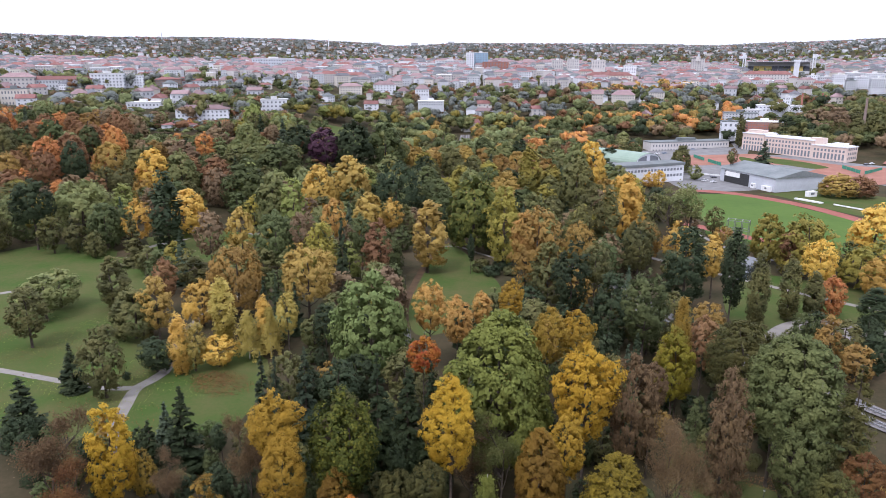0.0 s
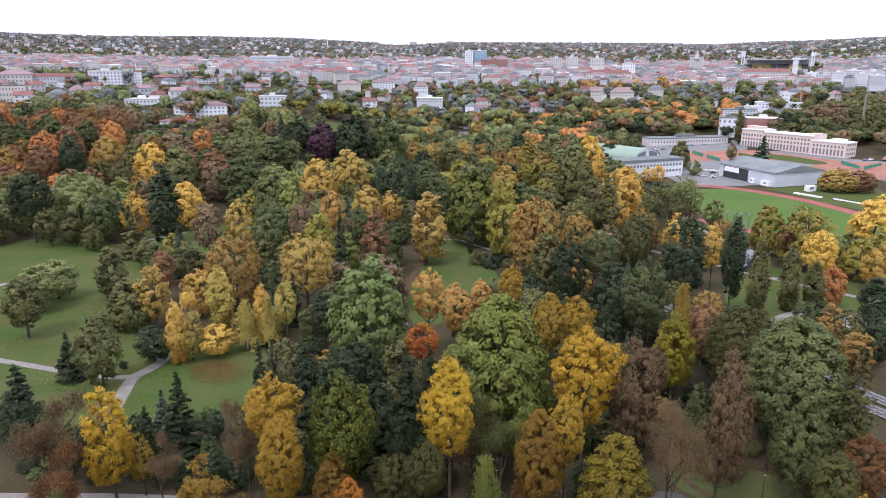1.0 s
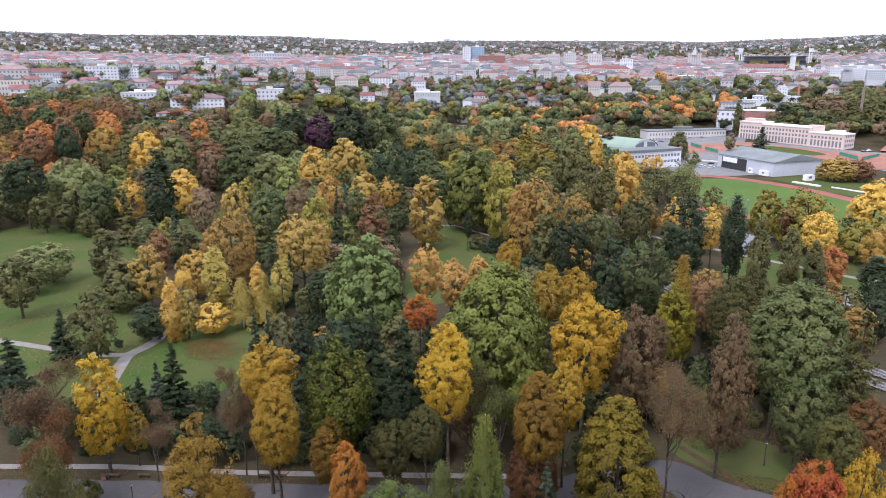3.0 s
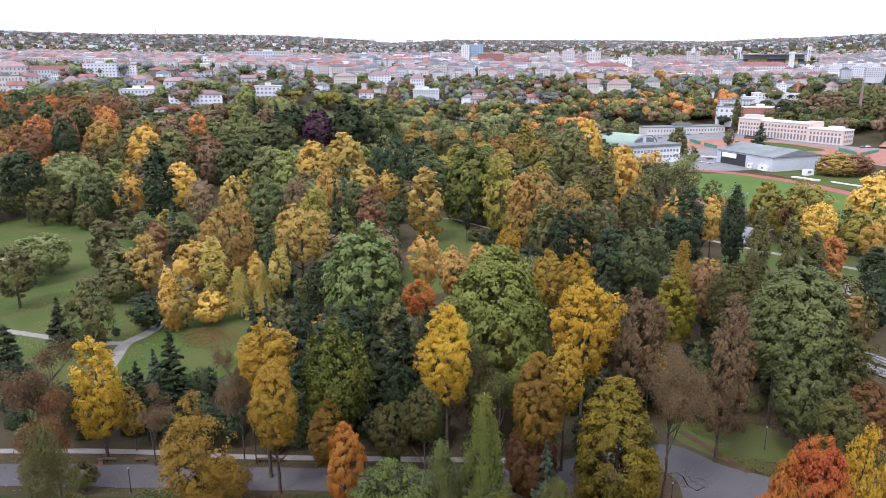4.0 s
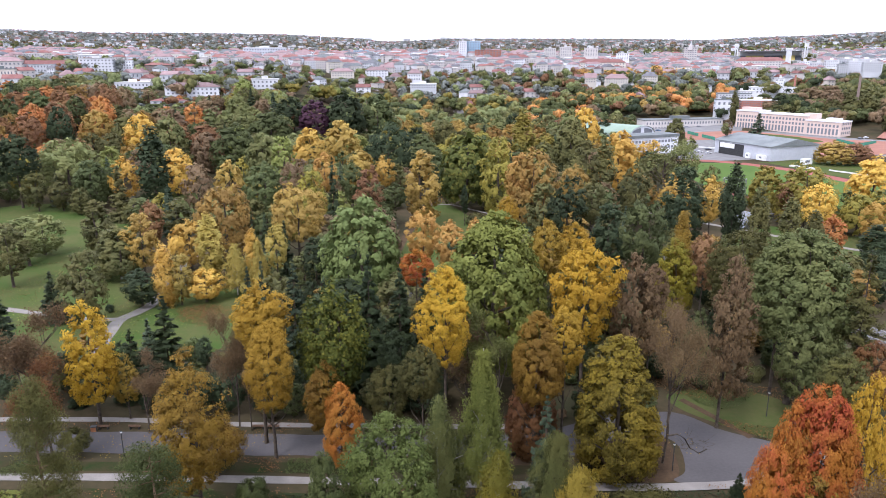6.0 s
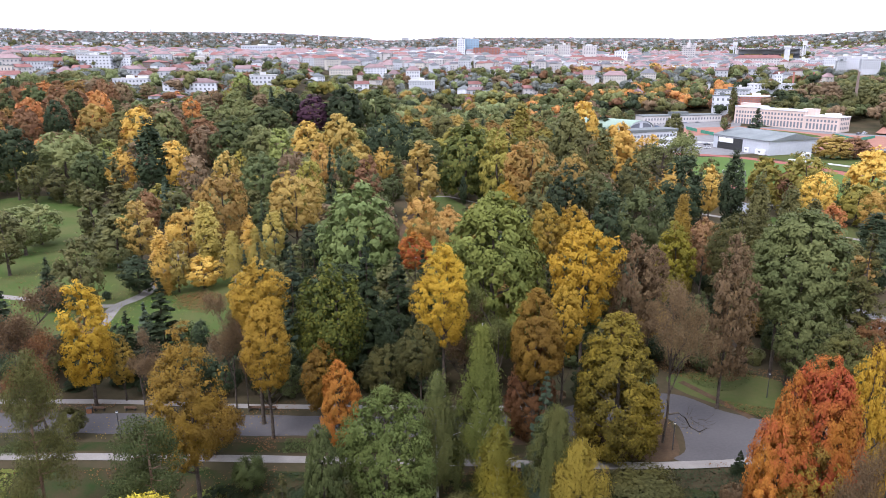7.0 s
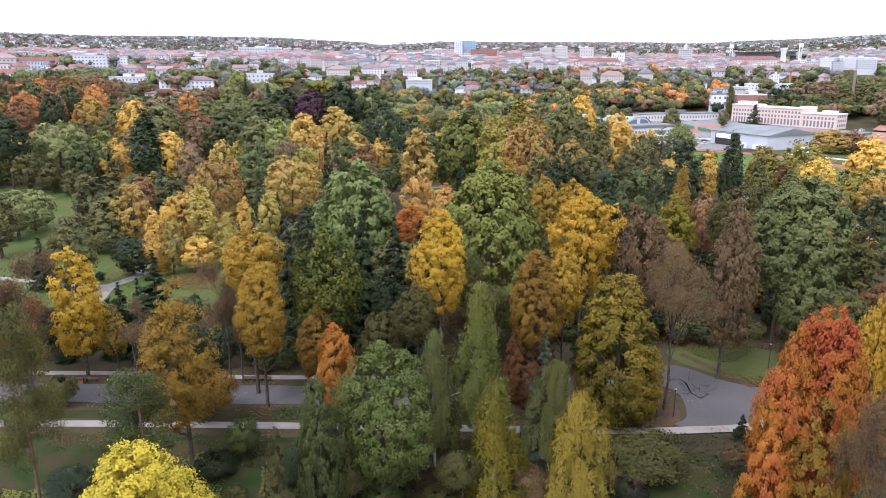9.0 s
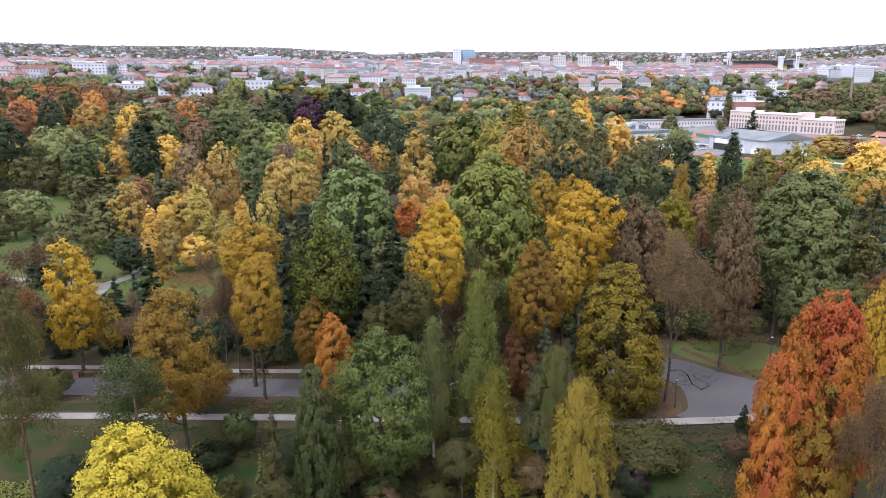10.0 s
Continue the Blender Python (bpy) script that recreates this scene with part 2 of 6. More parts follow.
WALLS = {
    "pink": surface("plaster_pink", (0.57, 0.46, 0.40), (0.64, 0.52, 0.46), 0.08, 0.9),
    "brick": surface("plaster_brick_red", (0.30, 0.13, 0.10), (0.38, 0.18, 0.14), 0.3, 0.9, vary=0.15),
    "cream": surface("plaster_cream", (0.52, 0.48, 0.43), (0.60, 0.56, 0.50), 0.08, 0.9, vary=0.1),
    "white": surface("plaster_white", (0.58, 0.59, 0.62), (0.70, 0.71, 0.74), 0.08, 0.85, vary=0.08),
    "grey": surface("plaster_grey", (0.42, 0.43, 0.45), (0.52, 0.53, 0.55), 0.08, 0.85, vary=0.12),
    "beige": surface("plaster_beige", (0.48, 0.45, 0.43), (0.58, 0.55, 0.53), 0.08, 0.9, vary=0.1),
    "brown": surface("plaster_brown", (0.20, 0.15, 0.13), (0.27, 0.21, 0.18), 0.08, 0.9, vary=0.1),
    "sheet": surface("sheet_cladding", (0.44, 0.46, 0.50), (0.52, 0.54, 0.58), 0.1, 0.5),
    "slate": surface("dark_cladding", (0.07, 0.075, 0.085), (0.12, 0.125, 0.14), 0.1, 0.7),
    "seat_yellow": surface("yellow_seats", (0.42, 0.34, 0.12), (0.52, 0.42, 0.16), 0.3, 0.7),
    "blueglass": surface("curtain_wall", (0.20, 0.32, 0.42), (0.30, 0.42, 0.52), 0.1, 0.25),
}
ROOFS = {
    # tile reds dulled and lightened: city haze put into the colour
    "red": surface("roof_tiles_red", (0.18, 0.088, 0.080), (0.24, 0.125, 0.112), 0.15, 0.9, vary=0.2),
    "rose": surface("roof_tiles_rose", (0.20, 0.138, 0.138), (0.27, 0.195, 0.192), 0.15, 0.9, vary=0.2),
    "grey": surface("roof_felt_grey", (0.14, 0.155, 0.155), (0.19, 0.205, 0.205), 0.1, 0.9, vary=0.15),
    "pale": surface("roof_pale", (0.52, 0.52, 0.52), (0.64, 0.64, 0.63), 0.1, 0.8, vary=0.1),
    "green": surface("roof_green", (0.20, 0.27, 0.21), (0.25, 0.32, 0.25), 0.1, 0.7),
    "teal": surface("roof_teal", (0.035, 0.15, 0.12), (0.05, 0.20, 0.16), 0.1, 0.6),
    "slate": surface("roof_slate", (0.10, 0.10, 0.11), (0.15, 0.15, 0.16), 0.2, 0.8, vary=0.2),
}
GLASS = principled("window_glass", 0.15)[0]
# grey base carries the haze and sky reflection on distant panes
GLASS.node_tree.nodes["Principled BSDF"].inputs["Base Color"].default_value = (0.19, 0.20, 0.22, 1)


# ---- helpers for meshes ----
def raw(name, verts, faces, material, smooth=False):
    me = bpy.data.meshes.new(name)
    me.from_pydata([tuple(map(float, v)) for v in verts], [], faces)
    if material:
        me.materials.append(material)
    if smooth:
        me.shade_smooth()
    return me


def child(name, me, parent, label=""):
    ob = new(name, me)
    ob.parent = parent
    if label:
        ob["label"] = label
    return ob


def part(name, bm, material, parent, label=""):
    me = bpy.data.meshes.new(name)
    bm.to_mesh(me)
    bm.free()
    me.materials.append(material)
    return child(name, me, parent, label)


def thing(name, m, label, category, group="", kind=""):
    ob = new(name)
    ob.matrix_basis = m
    ob.empty_display_size = 0.5
    return tagged(ob, label, category, group, kind)


def box_bm(bm, x0, x1, y0, y1, z0, z1):
    v = [bm.verts.new(c) for c in ((x0, y0, z0), (x1, y0, z0), (x1, y1, z0), (x0, y1, z0), (x0, y0, z1), (x1, y0, z1), (x1, y1, z1), (x0, y1, z1))]
    for f in ((3, 2, 1, 0), (4, 5, 6, 7), (0, 1, 5, 4), (1, 2, 6, 5), (2, 3, 7, 6), (3, 0, 4, 7)):
        bm.faces.new([v[i] for i in f])
    return bm


def box(x0, x1, y0, y1, z0, z1):
    return box_bm(bmesh.new(), x0, x1, y0, y1, z0, z1)


def smooth_step(a, b, v):
    k = min(1.0, max(0.0, (v - a) / (b - a)))
    return k * k * (3 - 2 * k)


def lerp_table(table, v):
    return float(np.interp(v, [a for a, _ in table], [b for _, b in table]))


# ---- the lie of the land ----
MIDDLE = ((0, 0), (520, 0), (640, 3), (800, 20), (1000, 40), (1200, 58), (1500, 66), (1900, 82), (2400, 100))
HILLSIDE = ((0, 0), (300, 0), (400, 7), (540, 25), (700, 36), (1000, 48), (1200, 58), (1500, 66), (1900, 82), (2400, 100))
RIGHT = ((0, 0), (520, 0), (640, 3), (800, 17), (1000, 34), (1200, 42), (1400, 50), (1900, 78), (2400, 100))
RIDGE = ((-0.8, 192), (-0.62, 186), (-0.45, 178), (-0.33, 182), (-0.21, 178), (-0.10, 160), (-0.075, 146), (-0.03, 150), (0.02, 160), (0.18, 156), (0.30, 151), (0.37, 142), (0.46, 154), (0.52, 156), (0.64, 170), (0.8, 176))


def land(x, y):
    """Height of the ground."""
    d = math.hypot(x, y)
    if y < 90 and d < 300:
        return -0.26 * max(0.0, min(24.0, 84.0 - y)) * smooth_step(84, 78, y) if y < 84 else 0.0
    if y < 1:
        return 0.0
    b = x / y
    k = smooth_step(-0.02, -0.26, b)
    z = lerp_table(MIDDLE, d) * (1 - k) + lerp_table(HILLSIDE, d) * k
    k = smooth_step(0.12, 0.28, b)
    z = z * (1 - k) + lerp_table(RIGHT, d) * k
    if d > 1900:
        q = min(1.0, (d - 1900) / 1700)
        z = z + (lerp_table(RIDGE, b) - lerp_table(MIDDLE, 3600)) * smooth_step(0, 1, q)
    if d > 3700:
        z -= (d - 3700) * 0.05
    return z


def spread(n, k):
    u = np.linspace(-1, 1, n)
    return GROUND_FAR * np.sinh(k * u) / math.sinh(k)


gx, gy = spread(190, 6.0), spread(260, 7.0)
gv = [(x, y, land(x, y)) for y in gy for x in gx]
gf = [(j * 190 + i, j * 190 + i + 1, (j + 1) * 190 + i + 1, (j + 1) * 190 + i) for j in range(259) for i in range(189)]
tagged(new("ground", raw("ground", gv, gf, FLOOR_WOOD, True)), "woodland floor with grass and fallen leaves, rising to hills", "ground", kind="structure")


def rounded(points, n=5):
    """A closed smooth outline through points."""
    k = len(points)
    out = []
    for i in range(k):
        a, b, c, d = (np.array(points[(i + j) % k], float) for j in (-1, 0, 1, 2))
        for q in range(n):
            t = q / n
            out.append(0.5 * (2 * b + (c - a) * t + (2 * a - 5 * b + 4 * c - d) * t * t + (3 * b - a - 3 * c + d) * t ** 3))
    return out


def area(name, points, material, label, category, lift=0.03, soft=True):
    """A flat patch of ground that follows the land."""
    if soft:
        points = rounded(points)
    bm = bmesh.new()
    bm.faces.new([bm.verts.new((x, y, 0)) for x, y in points])
    bmesh.ops.triangulate(bm, faces=bm.faces[:])
    for v in bm.verts:
        v.co.z = land(v.co.x, v.co.y) + lift
    bm.normal_update()
    if sum(f.normal.z for f in bm.faces) < 0:
        bmesh.ops.reverse_faces(bm, faces=bm.faces[:])
    me = bpy.data.meshes.new(name)
    bm.to_mesh(me)
    bm.free()
    me.materials.append(material)
    return tagged(new(name, me), label, category, kind="structure")


def curve_points(points, step=3.0):
    """A smooth line through points."""
    p = [points[0], *points, points[-1]]
    out = []
    for i in range(1, len(p) - 2):
        a, b, c, d = (np.array(q, float) for q in p[i - 1:i + 3])
        n = max(2, int(np.linalg.norm(c - b) / step))
        for k in range(n):
            t = k / n
            out.append(0.5 * (2 * b + (c - a) * t + (2 * a - 5 * b + 4 * c - d) * t * t + (3 * b - a - 3 * c + d) * t ** 3))
    out.append(np.array(points[-1], float))
    return out


def strip(name, points, width, material, label, category, lift=0.06, thick=0.0):
    line = curve_points(points)
    verts, faces = [], []
    for i, p in enumerate(line):
        q = line[min(i + 1, len(line) - 1)] - line[max(i - 1, 0)]
        q = q / (np.linalg.norm(q) + 1e-9)
        side = np.array((-q[1], q[0])) * width / 2 * (1 + 0.05 * math.sin(i * 1.7))
        for s in (1, -1):
            x, y = p + s * side
            verts.append((x, y, land(x, y) + lift))
    for i in range(len(line) - 1):
        faces.append((2 * i, 2 * i + 1, 2 * i + 3, 2 * i + 2))
    return tagged(new(name, raw(name, verts, faces, material)), label, category, kind="structure")


# ---- trees ----
def tube(verts, faces, line, r0, r1, sides=6):
    """A tapered limb along a line of points."""
    base = len(verts)
    n = len(line)
    for i, p in enumerate(line):
        d = Vector(line[min(i + 1, n - 1)]) - Vector(line[max(i - 1, 0)])
        d.normalize()
        u = d.orthogonal().normalized()
        w = d.cross(u)
        r = r0 + (r1 - r0) * i / (n - 1)
        for k in range(sides):
            a = 2 * math.pi * k / sides
            verts.append(Vector(p) + (u * math.cos(a) + w * math.sin(a)) * r)
    for i in range(n - 1):
        for k in range(sides):
            a, b = base + i * sides + k, base + i * sides + (k + 1) % sides
            faces.append((a, b, b + sides, a + sides))


def limb_line(rng, a, b, bend, n=4):
    a, b = np.array(a, float), np.array(b, float)
    out = []
    for i in range(n):
        t = i / (n - 1)
        p = a + (b - a) * t
        p[2] += bend * math.sin(math.pi * t) * -1
        if 0 < i < n - 1:
            p += rng.normal(0, 0.02, 3) * np.linalg.norm(b - a)
        out.append(tuple(p))
    return out


ico_bm = bmesh.new()
bmesh.ops.create_icosphere(ico_bm, subdivisions=1, radius=1.0)
ICO = np.array([v.co[:] for v in ico_bm.verts])
ICO_FACES = np.array([[v.index for v in f.verts] for f in ico_bm.faces])
ico_bm.free()


def leaves(name, rng, centres, outward, size, wide=0.75, droop=0.0, billow=0.75, loose=0.6, core=None):
    """A mesh of small three-cornered leaf tufts at the centres, turned mostly outward, over dense inner billows (core: centres, radii)."""
    n = len(centres)
    nor = outward * 1.0 + rng.normal(0, loose, (n, 3)) + np.array((0, 0, 0.25))
    nor /= np.linalg.norm(nor, axis=1)[:, None]
    up = rng.normal(0, 1, (n, 3)) * (1 - droop) + np.array((0, 0, -1.0)) * droop
    u = np.cross(nor, up)
    u /= np.linalg.norm(u, axis=1)[:, None] + 1e-9
    v = np.cross(nor, u)
    s = size * rng.uniform(0.6, 1.35, n)
    long = 1.0 + 1.3 * droop
    turn = rng.uniform(0, 6.2832, n)
    pts = np.empty((n, 3, 3))
    for k in range(3):
        a = turn + k * 2.0944 if droop == 0 else np.full(n, k * 2.0944)
        pts[:, k] = centres + v * (s * long * np.cos(a))[:, None] - u * (s * wide * 1.25 * np.sin(a))[:, None]
    co, idx = pts.reshape(-1, 3), np.arange(3 * n, dtype=np.int32)
    if core is not None:
        k = len(core[0])
        ball = ICO[None] * rng.uniform(0.8, 1.15, (k, 12, 1))
        co = np.concatenate((co, (core[0][:, None] + ball * core[1][:, None]).reshape(-1, 3)))
        idx = np.concatenate((idx, (3 * n + 12 * np.arange(k)[:, None, None] + ICO_FACES[None]).reshape(-1))).astype(np.int32)
    me = bpy.data.meshes.new(name)
    me.vertices.add(len(co))
    me.vertices.foreach_set("co", co.reshape(-1))
    me.loops.add(len(idx))
    me.loops.foreach_set("vertex_index", idx)
    me.polygons.add(len(idx) // 3)
    me.polygons.foreach_set("loop_start", np.arange(0, len(idx), 3, dtype=np.int32))
    me.update(calc_edges=True)
    soft = outward * billow + nor * 0.45 + np.array((0, 0, 0.1))
    soft /= np.linalg.norm(soft, axis=1)[:, None] + 1e-9
    normals = np.repeat(soft, 3, axis=0)
    if core is not None:
        normals = np.concatenate((normals, np.tile(ICO, (len(core[0]), 1)) + rng.normal(0, 0.35, (12 * len(core[0]), 3)) + np.array((0, 0, 0.15))))
        normals /= np.linalg.norm(normals, axis=1)[:, None] + 1e-9
    me.normals_split_custom_set_from_vertices(normals.tolist())
    me.materials.append(LEAF["green"])
    return me


def sphere_dirs(rng, n):
    d = rng.normal(0, 1, (n, 3))
    return d / np.linalg.norm(d, axis=1)[:, None]


def lobed_crown(rng, h, w, low, profile, tufts, tuft_r, count, flat=0.8, lead=1, ragged=0.12, swell=0.2, smooth=0.5):
    """Leaf places on many small tufts that sit along swelling limbs within an outline. Returns places, outward ways, tuft centres, grades of size and core radii."""
    # broad swellings of the outline, one for each main limb
    k = 16
    ways = sphere_dirs(rng, k)
    gain, wide = rng.uniform(-0.8, 1.0, k) * swell, rng.uniform(0.24, 0.5, k)
    tops = [(0.0, 0.0, 1.0, 1.0)]
    for j in range(1, lead):
        q = j * 2 * math.pi / lead + rng.uniform(-0.6, 0.6)
        o = w * rng.uniform(0.12, 0.2)
        tops.append((o * math.cos(q), o * math.sin(q), rng.uniform(0.78, 0.97), rng.uniform(0.55, 0.75)))
    if lead > 1:
        tops[0] = (-0.06 * w, 0.05 * w, 1.0, 0.72)
    tall = np.linspace(0.0, 1.0, 60)
    girth = np.array([profile(v) for v in tall])
    share = np.cumsum(girth + 0.15)
    s = np.interp(rng.uniform(0, 1, tufts), share / share[-1], tall)
    a = np.arange(tufts) * 2.39996 + rng.uniform(-0.8, 0.8, tufts)
    pick = rng.integers(0, lead, tufts)
    ox, oy, up, part_of = (np.array([t[i] for t in tops])[pick] for i in range(4))
    r = np.interp(s, tall, girth) * w / 2 * part_of
    away = np.stack((np.cos(a) * np.maximum(r, 0.05), np.sin(a) * np.maximum(r, 0.05), (s - 0.42) * h * (1 - low) * 0.8), 1)
    away /= np.linalg.norm(away, axis=1)[:, None]
    bulge = 1 + (gain[None] * np.exp(-(np.arccos(np.clip(away @ ways.T, -1, 1)) / wide[None]) ** 2)).sum(1)
    depth = np.where(rng.uniform(size=tufts) < 0.86, 1 - np.abs(rng.normal(0, ragged, tufts)), rng.uniform(0.45, 0.85, tufts))
    rr = np.maximum(0.0, r - tuft_r * w * 0.5) * depth * bulge
    z = h * up * (low + (1 - low) * s) * (1 + 0.35 * (bulge - 1) * s)
    cen = np.stack((ox + rr * np.cos(a), oy + rr * np.sin(a), z), 1)
    rad = tuft_r * w * rng.uniform(0.55, 1.35, tufts)
    at = rng.choice(tufts, count, p=rad ** 2 / np.sum(rad ** 2))
    d = sphere_dirs(rng, count) + away[at] * 0.75 + np.array((0, 0, 0.35))
    d /= np.linalg.norm(d, axis=1)[:, None]
    pts = cen[at] + d * (rad[at] * (0.94 + rng.normal(0, 0.2, count)))[:, None] * np.array((1, 1, flat))
    reach = np.percentile(np.hypot(pts[:, 0], pts[:, 1]), 96)
    stretch = np.array((w / 2 / reach, w / 2 / reach, h / np.percentile(pts[:, 2], 99.6)))
    pts, cen = pts * stretch, cen * stretch
    out = d * (1.1 - smooth) + away[at] * smooth
    out /= np.linalg.norm(out, axis=1)[:, None]
    # larger shaded sprays fill the inside of each tuft
    m = count // 6
    at = rng.integers(0, tufts, m)
    q = sphere_dirs(rng, m) + away[at] * 0.4
    inside_pts = cen[at] * np.array((0.86, 0.86, 0.97)) + q * (rad[at] * rng.uniform(0.1, 0.6, m))[:, None] * stretch
    q /= np.linalg.norm(q, axis=1)[:, None]
    return np.concatenate((pts, inside_pts)), np.concatenate((out, q)), cen, np.concatenate((np.ones(count), np.full(m, 2.3)))


def trunk_mesh(name, rng, h, r, cen, low, bark, count=9, lean=0.0):
    verts, faces = [], []
    top = h * (low + (1 - low) * 0.72)
    line = [(lean * h * t * t + rng.normal(0, 0.012) * h * t, rng.normal(0, 0.012) * h * t, top * t - (0.4 if t == 0 else 0)) for t in np.linspace(0, 1, 6)]
    tube(verts, faces, [line[0], *line[1:]], r, r * 0.25, 8)
    tube(verts, faces, [(line[0][0], line[0][1], -0.4), (line[0][0], line[0][1], 0.6)], r * 1.5, r * 0.95, 8)
    for i in rng.choice(len(cen), min(count, len(cen)), replace=False):
        c = cen[i]
        z0 = max(h * low * 0.7, min(top * 0.95, c[2] - 0.45 * math.hypot(c[0], c[1]) - 0.08 * h))
        t = z0 / top
        k = min(4, int(t * 5))
        f = t * 5 - k
        a = np.array(line[k]) * (1 - f) + np.array(line[k + 1]) * f
        tube(verts, faces, limb_line(rng, a, c, 0.05 * h * 0.4), r * (0.5 - 0.3 * t), r * 0.08, 5)
    return raw(name, verts, faces, bark, True)


def ROUND(s):
    return math.sqrt(max(0.02, 1 - (2 * s - 0.92) ** 2)) if s > 0.05 else 0.55


def BROADTOP(s):
    return max(0.3, min(1.0, 0.72 + 1.2 * s) * math.sqrt(max(0.0, 1 - max(0.0, (s - 0.45) / 0.56) ** 2.4)))


def EGG(s):
    return max(0.16, math.sin(math.pi * (0.16 + 0.80 * s ** 1.05)) ** 0.65)


def DOME(s):
    return max(0.2, min(1.0, 0.78 + 0.9 * s) * math.sqrt(max(0.0, 1.01 - s ** 2.1)))


def CONE(s):
    return max(0.25, min(1.0, 0.74 + 1.1 * s) * (1.02 - s ** 2.8) ** 0.62)


COUNT = {"close": 21000, "near": 9800, "mid": 3300, "far": 1500}
SIZE = {"close": 0.122, "near": 0.18, "mid": 0.29, "far": 0.39}
MADE = {}
# crown height, width, outline, tuft radius, main leaders, swelling, trunk height and radius
SHAPES = {
    "maple": (13.5, 11, ROUND, 0.062, 2, 0.44, 20, 0.34), "linden": (16, 10, EGG, 0.068, 2, 0.48, 22, 0.36), "oak": (15, 16, BROADTOP, 0.052, 3, 0.30, 21, 0.45),
    "dome": (15, 13, DOME, 0.055, 1, 0.22, 20, 0.42), "poplar": (20, 6, EGG, 0.12, 1, 0.14, 22, 0.26), "chestnut": (14.5, 10, CONE, 0.066, 1, 0.16, 17, 0.36), "bush": (4, 6, BROADTOP, 0.12, 2, 0.25, 4, 0.12),
}
TUFTS = {"close": 420, "near": 340, "mid": 190, "far": 130}


def broad(kind, lod, i):
    """Crown and trunk of one broad-leaved shape. Returns crown height and width, trunk height and the two meshes."""
    ch, w, prof, tr, lead, swell, th, r = SHAPES[kind]
    rng = np.random.default_rng(1000 * sorted(COUNT).index(lod) + 37 * i + len(kind) * 7 + ord(kind[0]))
    n = COUNT[lod]
    size = SIZE[lod]
    tufts = TUFTS[lod]
    if kind == "bush":
        n, size, tufts = n // 2, size * 0.7, tufts // 3
    if kind == "chestnut":
        n, size = int(n * 1.3), size * 1.12
    if kind in ("oak", "dome"):
        n, size, tufts = int(n * (1.9 if kind == "dome" else 1.5)), size * 1.1, int(tufts * 1.5)
    if lod == "mid":
        tr *= 1.15
    elif lod == "far":
        tr *= 1.35
    pts, out, cen, grade = lobed_crown(rng, ch, w, 0.03, prof, tufts, tr, n, 0.8 if kind != "poplar" else 1.7, lead if i == 0 else 1, {"mid": 0.09, "far": 0.06}.get(lod, 0.12), swell * {"mid": 0.75, "far": 0.55}.get(lod, 1.0), {"mid": 0.65, "far": 0.85}.get(lod, 0.5))
    # the crown leans and swells a little with the bearing
    ang = np.arctan2(pts[:, 1], pts[:, 0])
    k = 1 + 0.07 * np.sin(2 * ang + i * 1.9)
    pts[:, 0] *= k
    pts[:, 1] *= k
    crown = leaves(kind + "_crown", rng, pts, out, size * grade, billow=1.1, loose=0.45)
    cen[:, 2] += th - ch
    trunk = trunk_mesh(kind + "_trunk", rng, th, r, cen, max(0.02, 1 - ch / th), BARK, 12 if lod in ("close", "near") else 5 if lod == "mid" else 2)
    return ch, w, th, crown, trunk


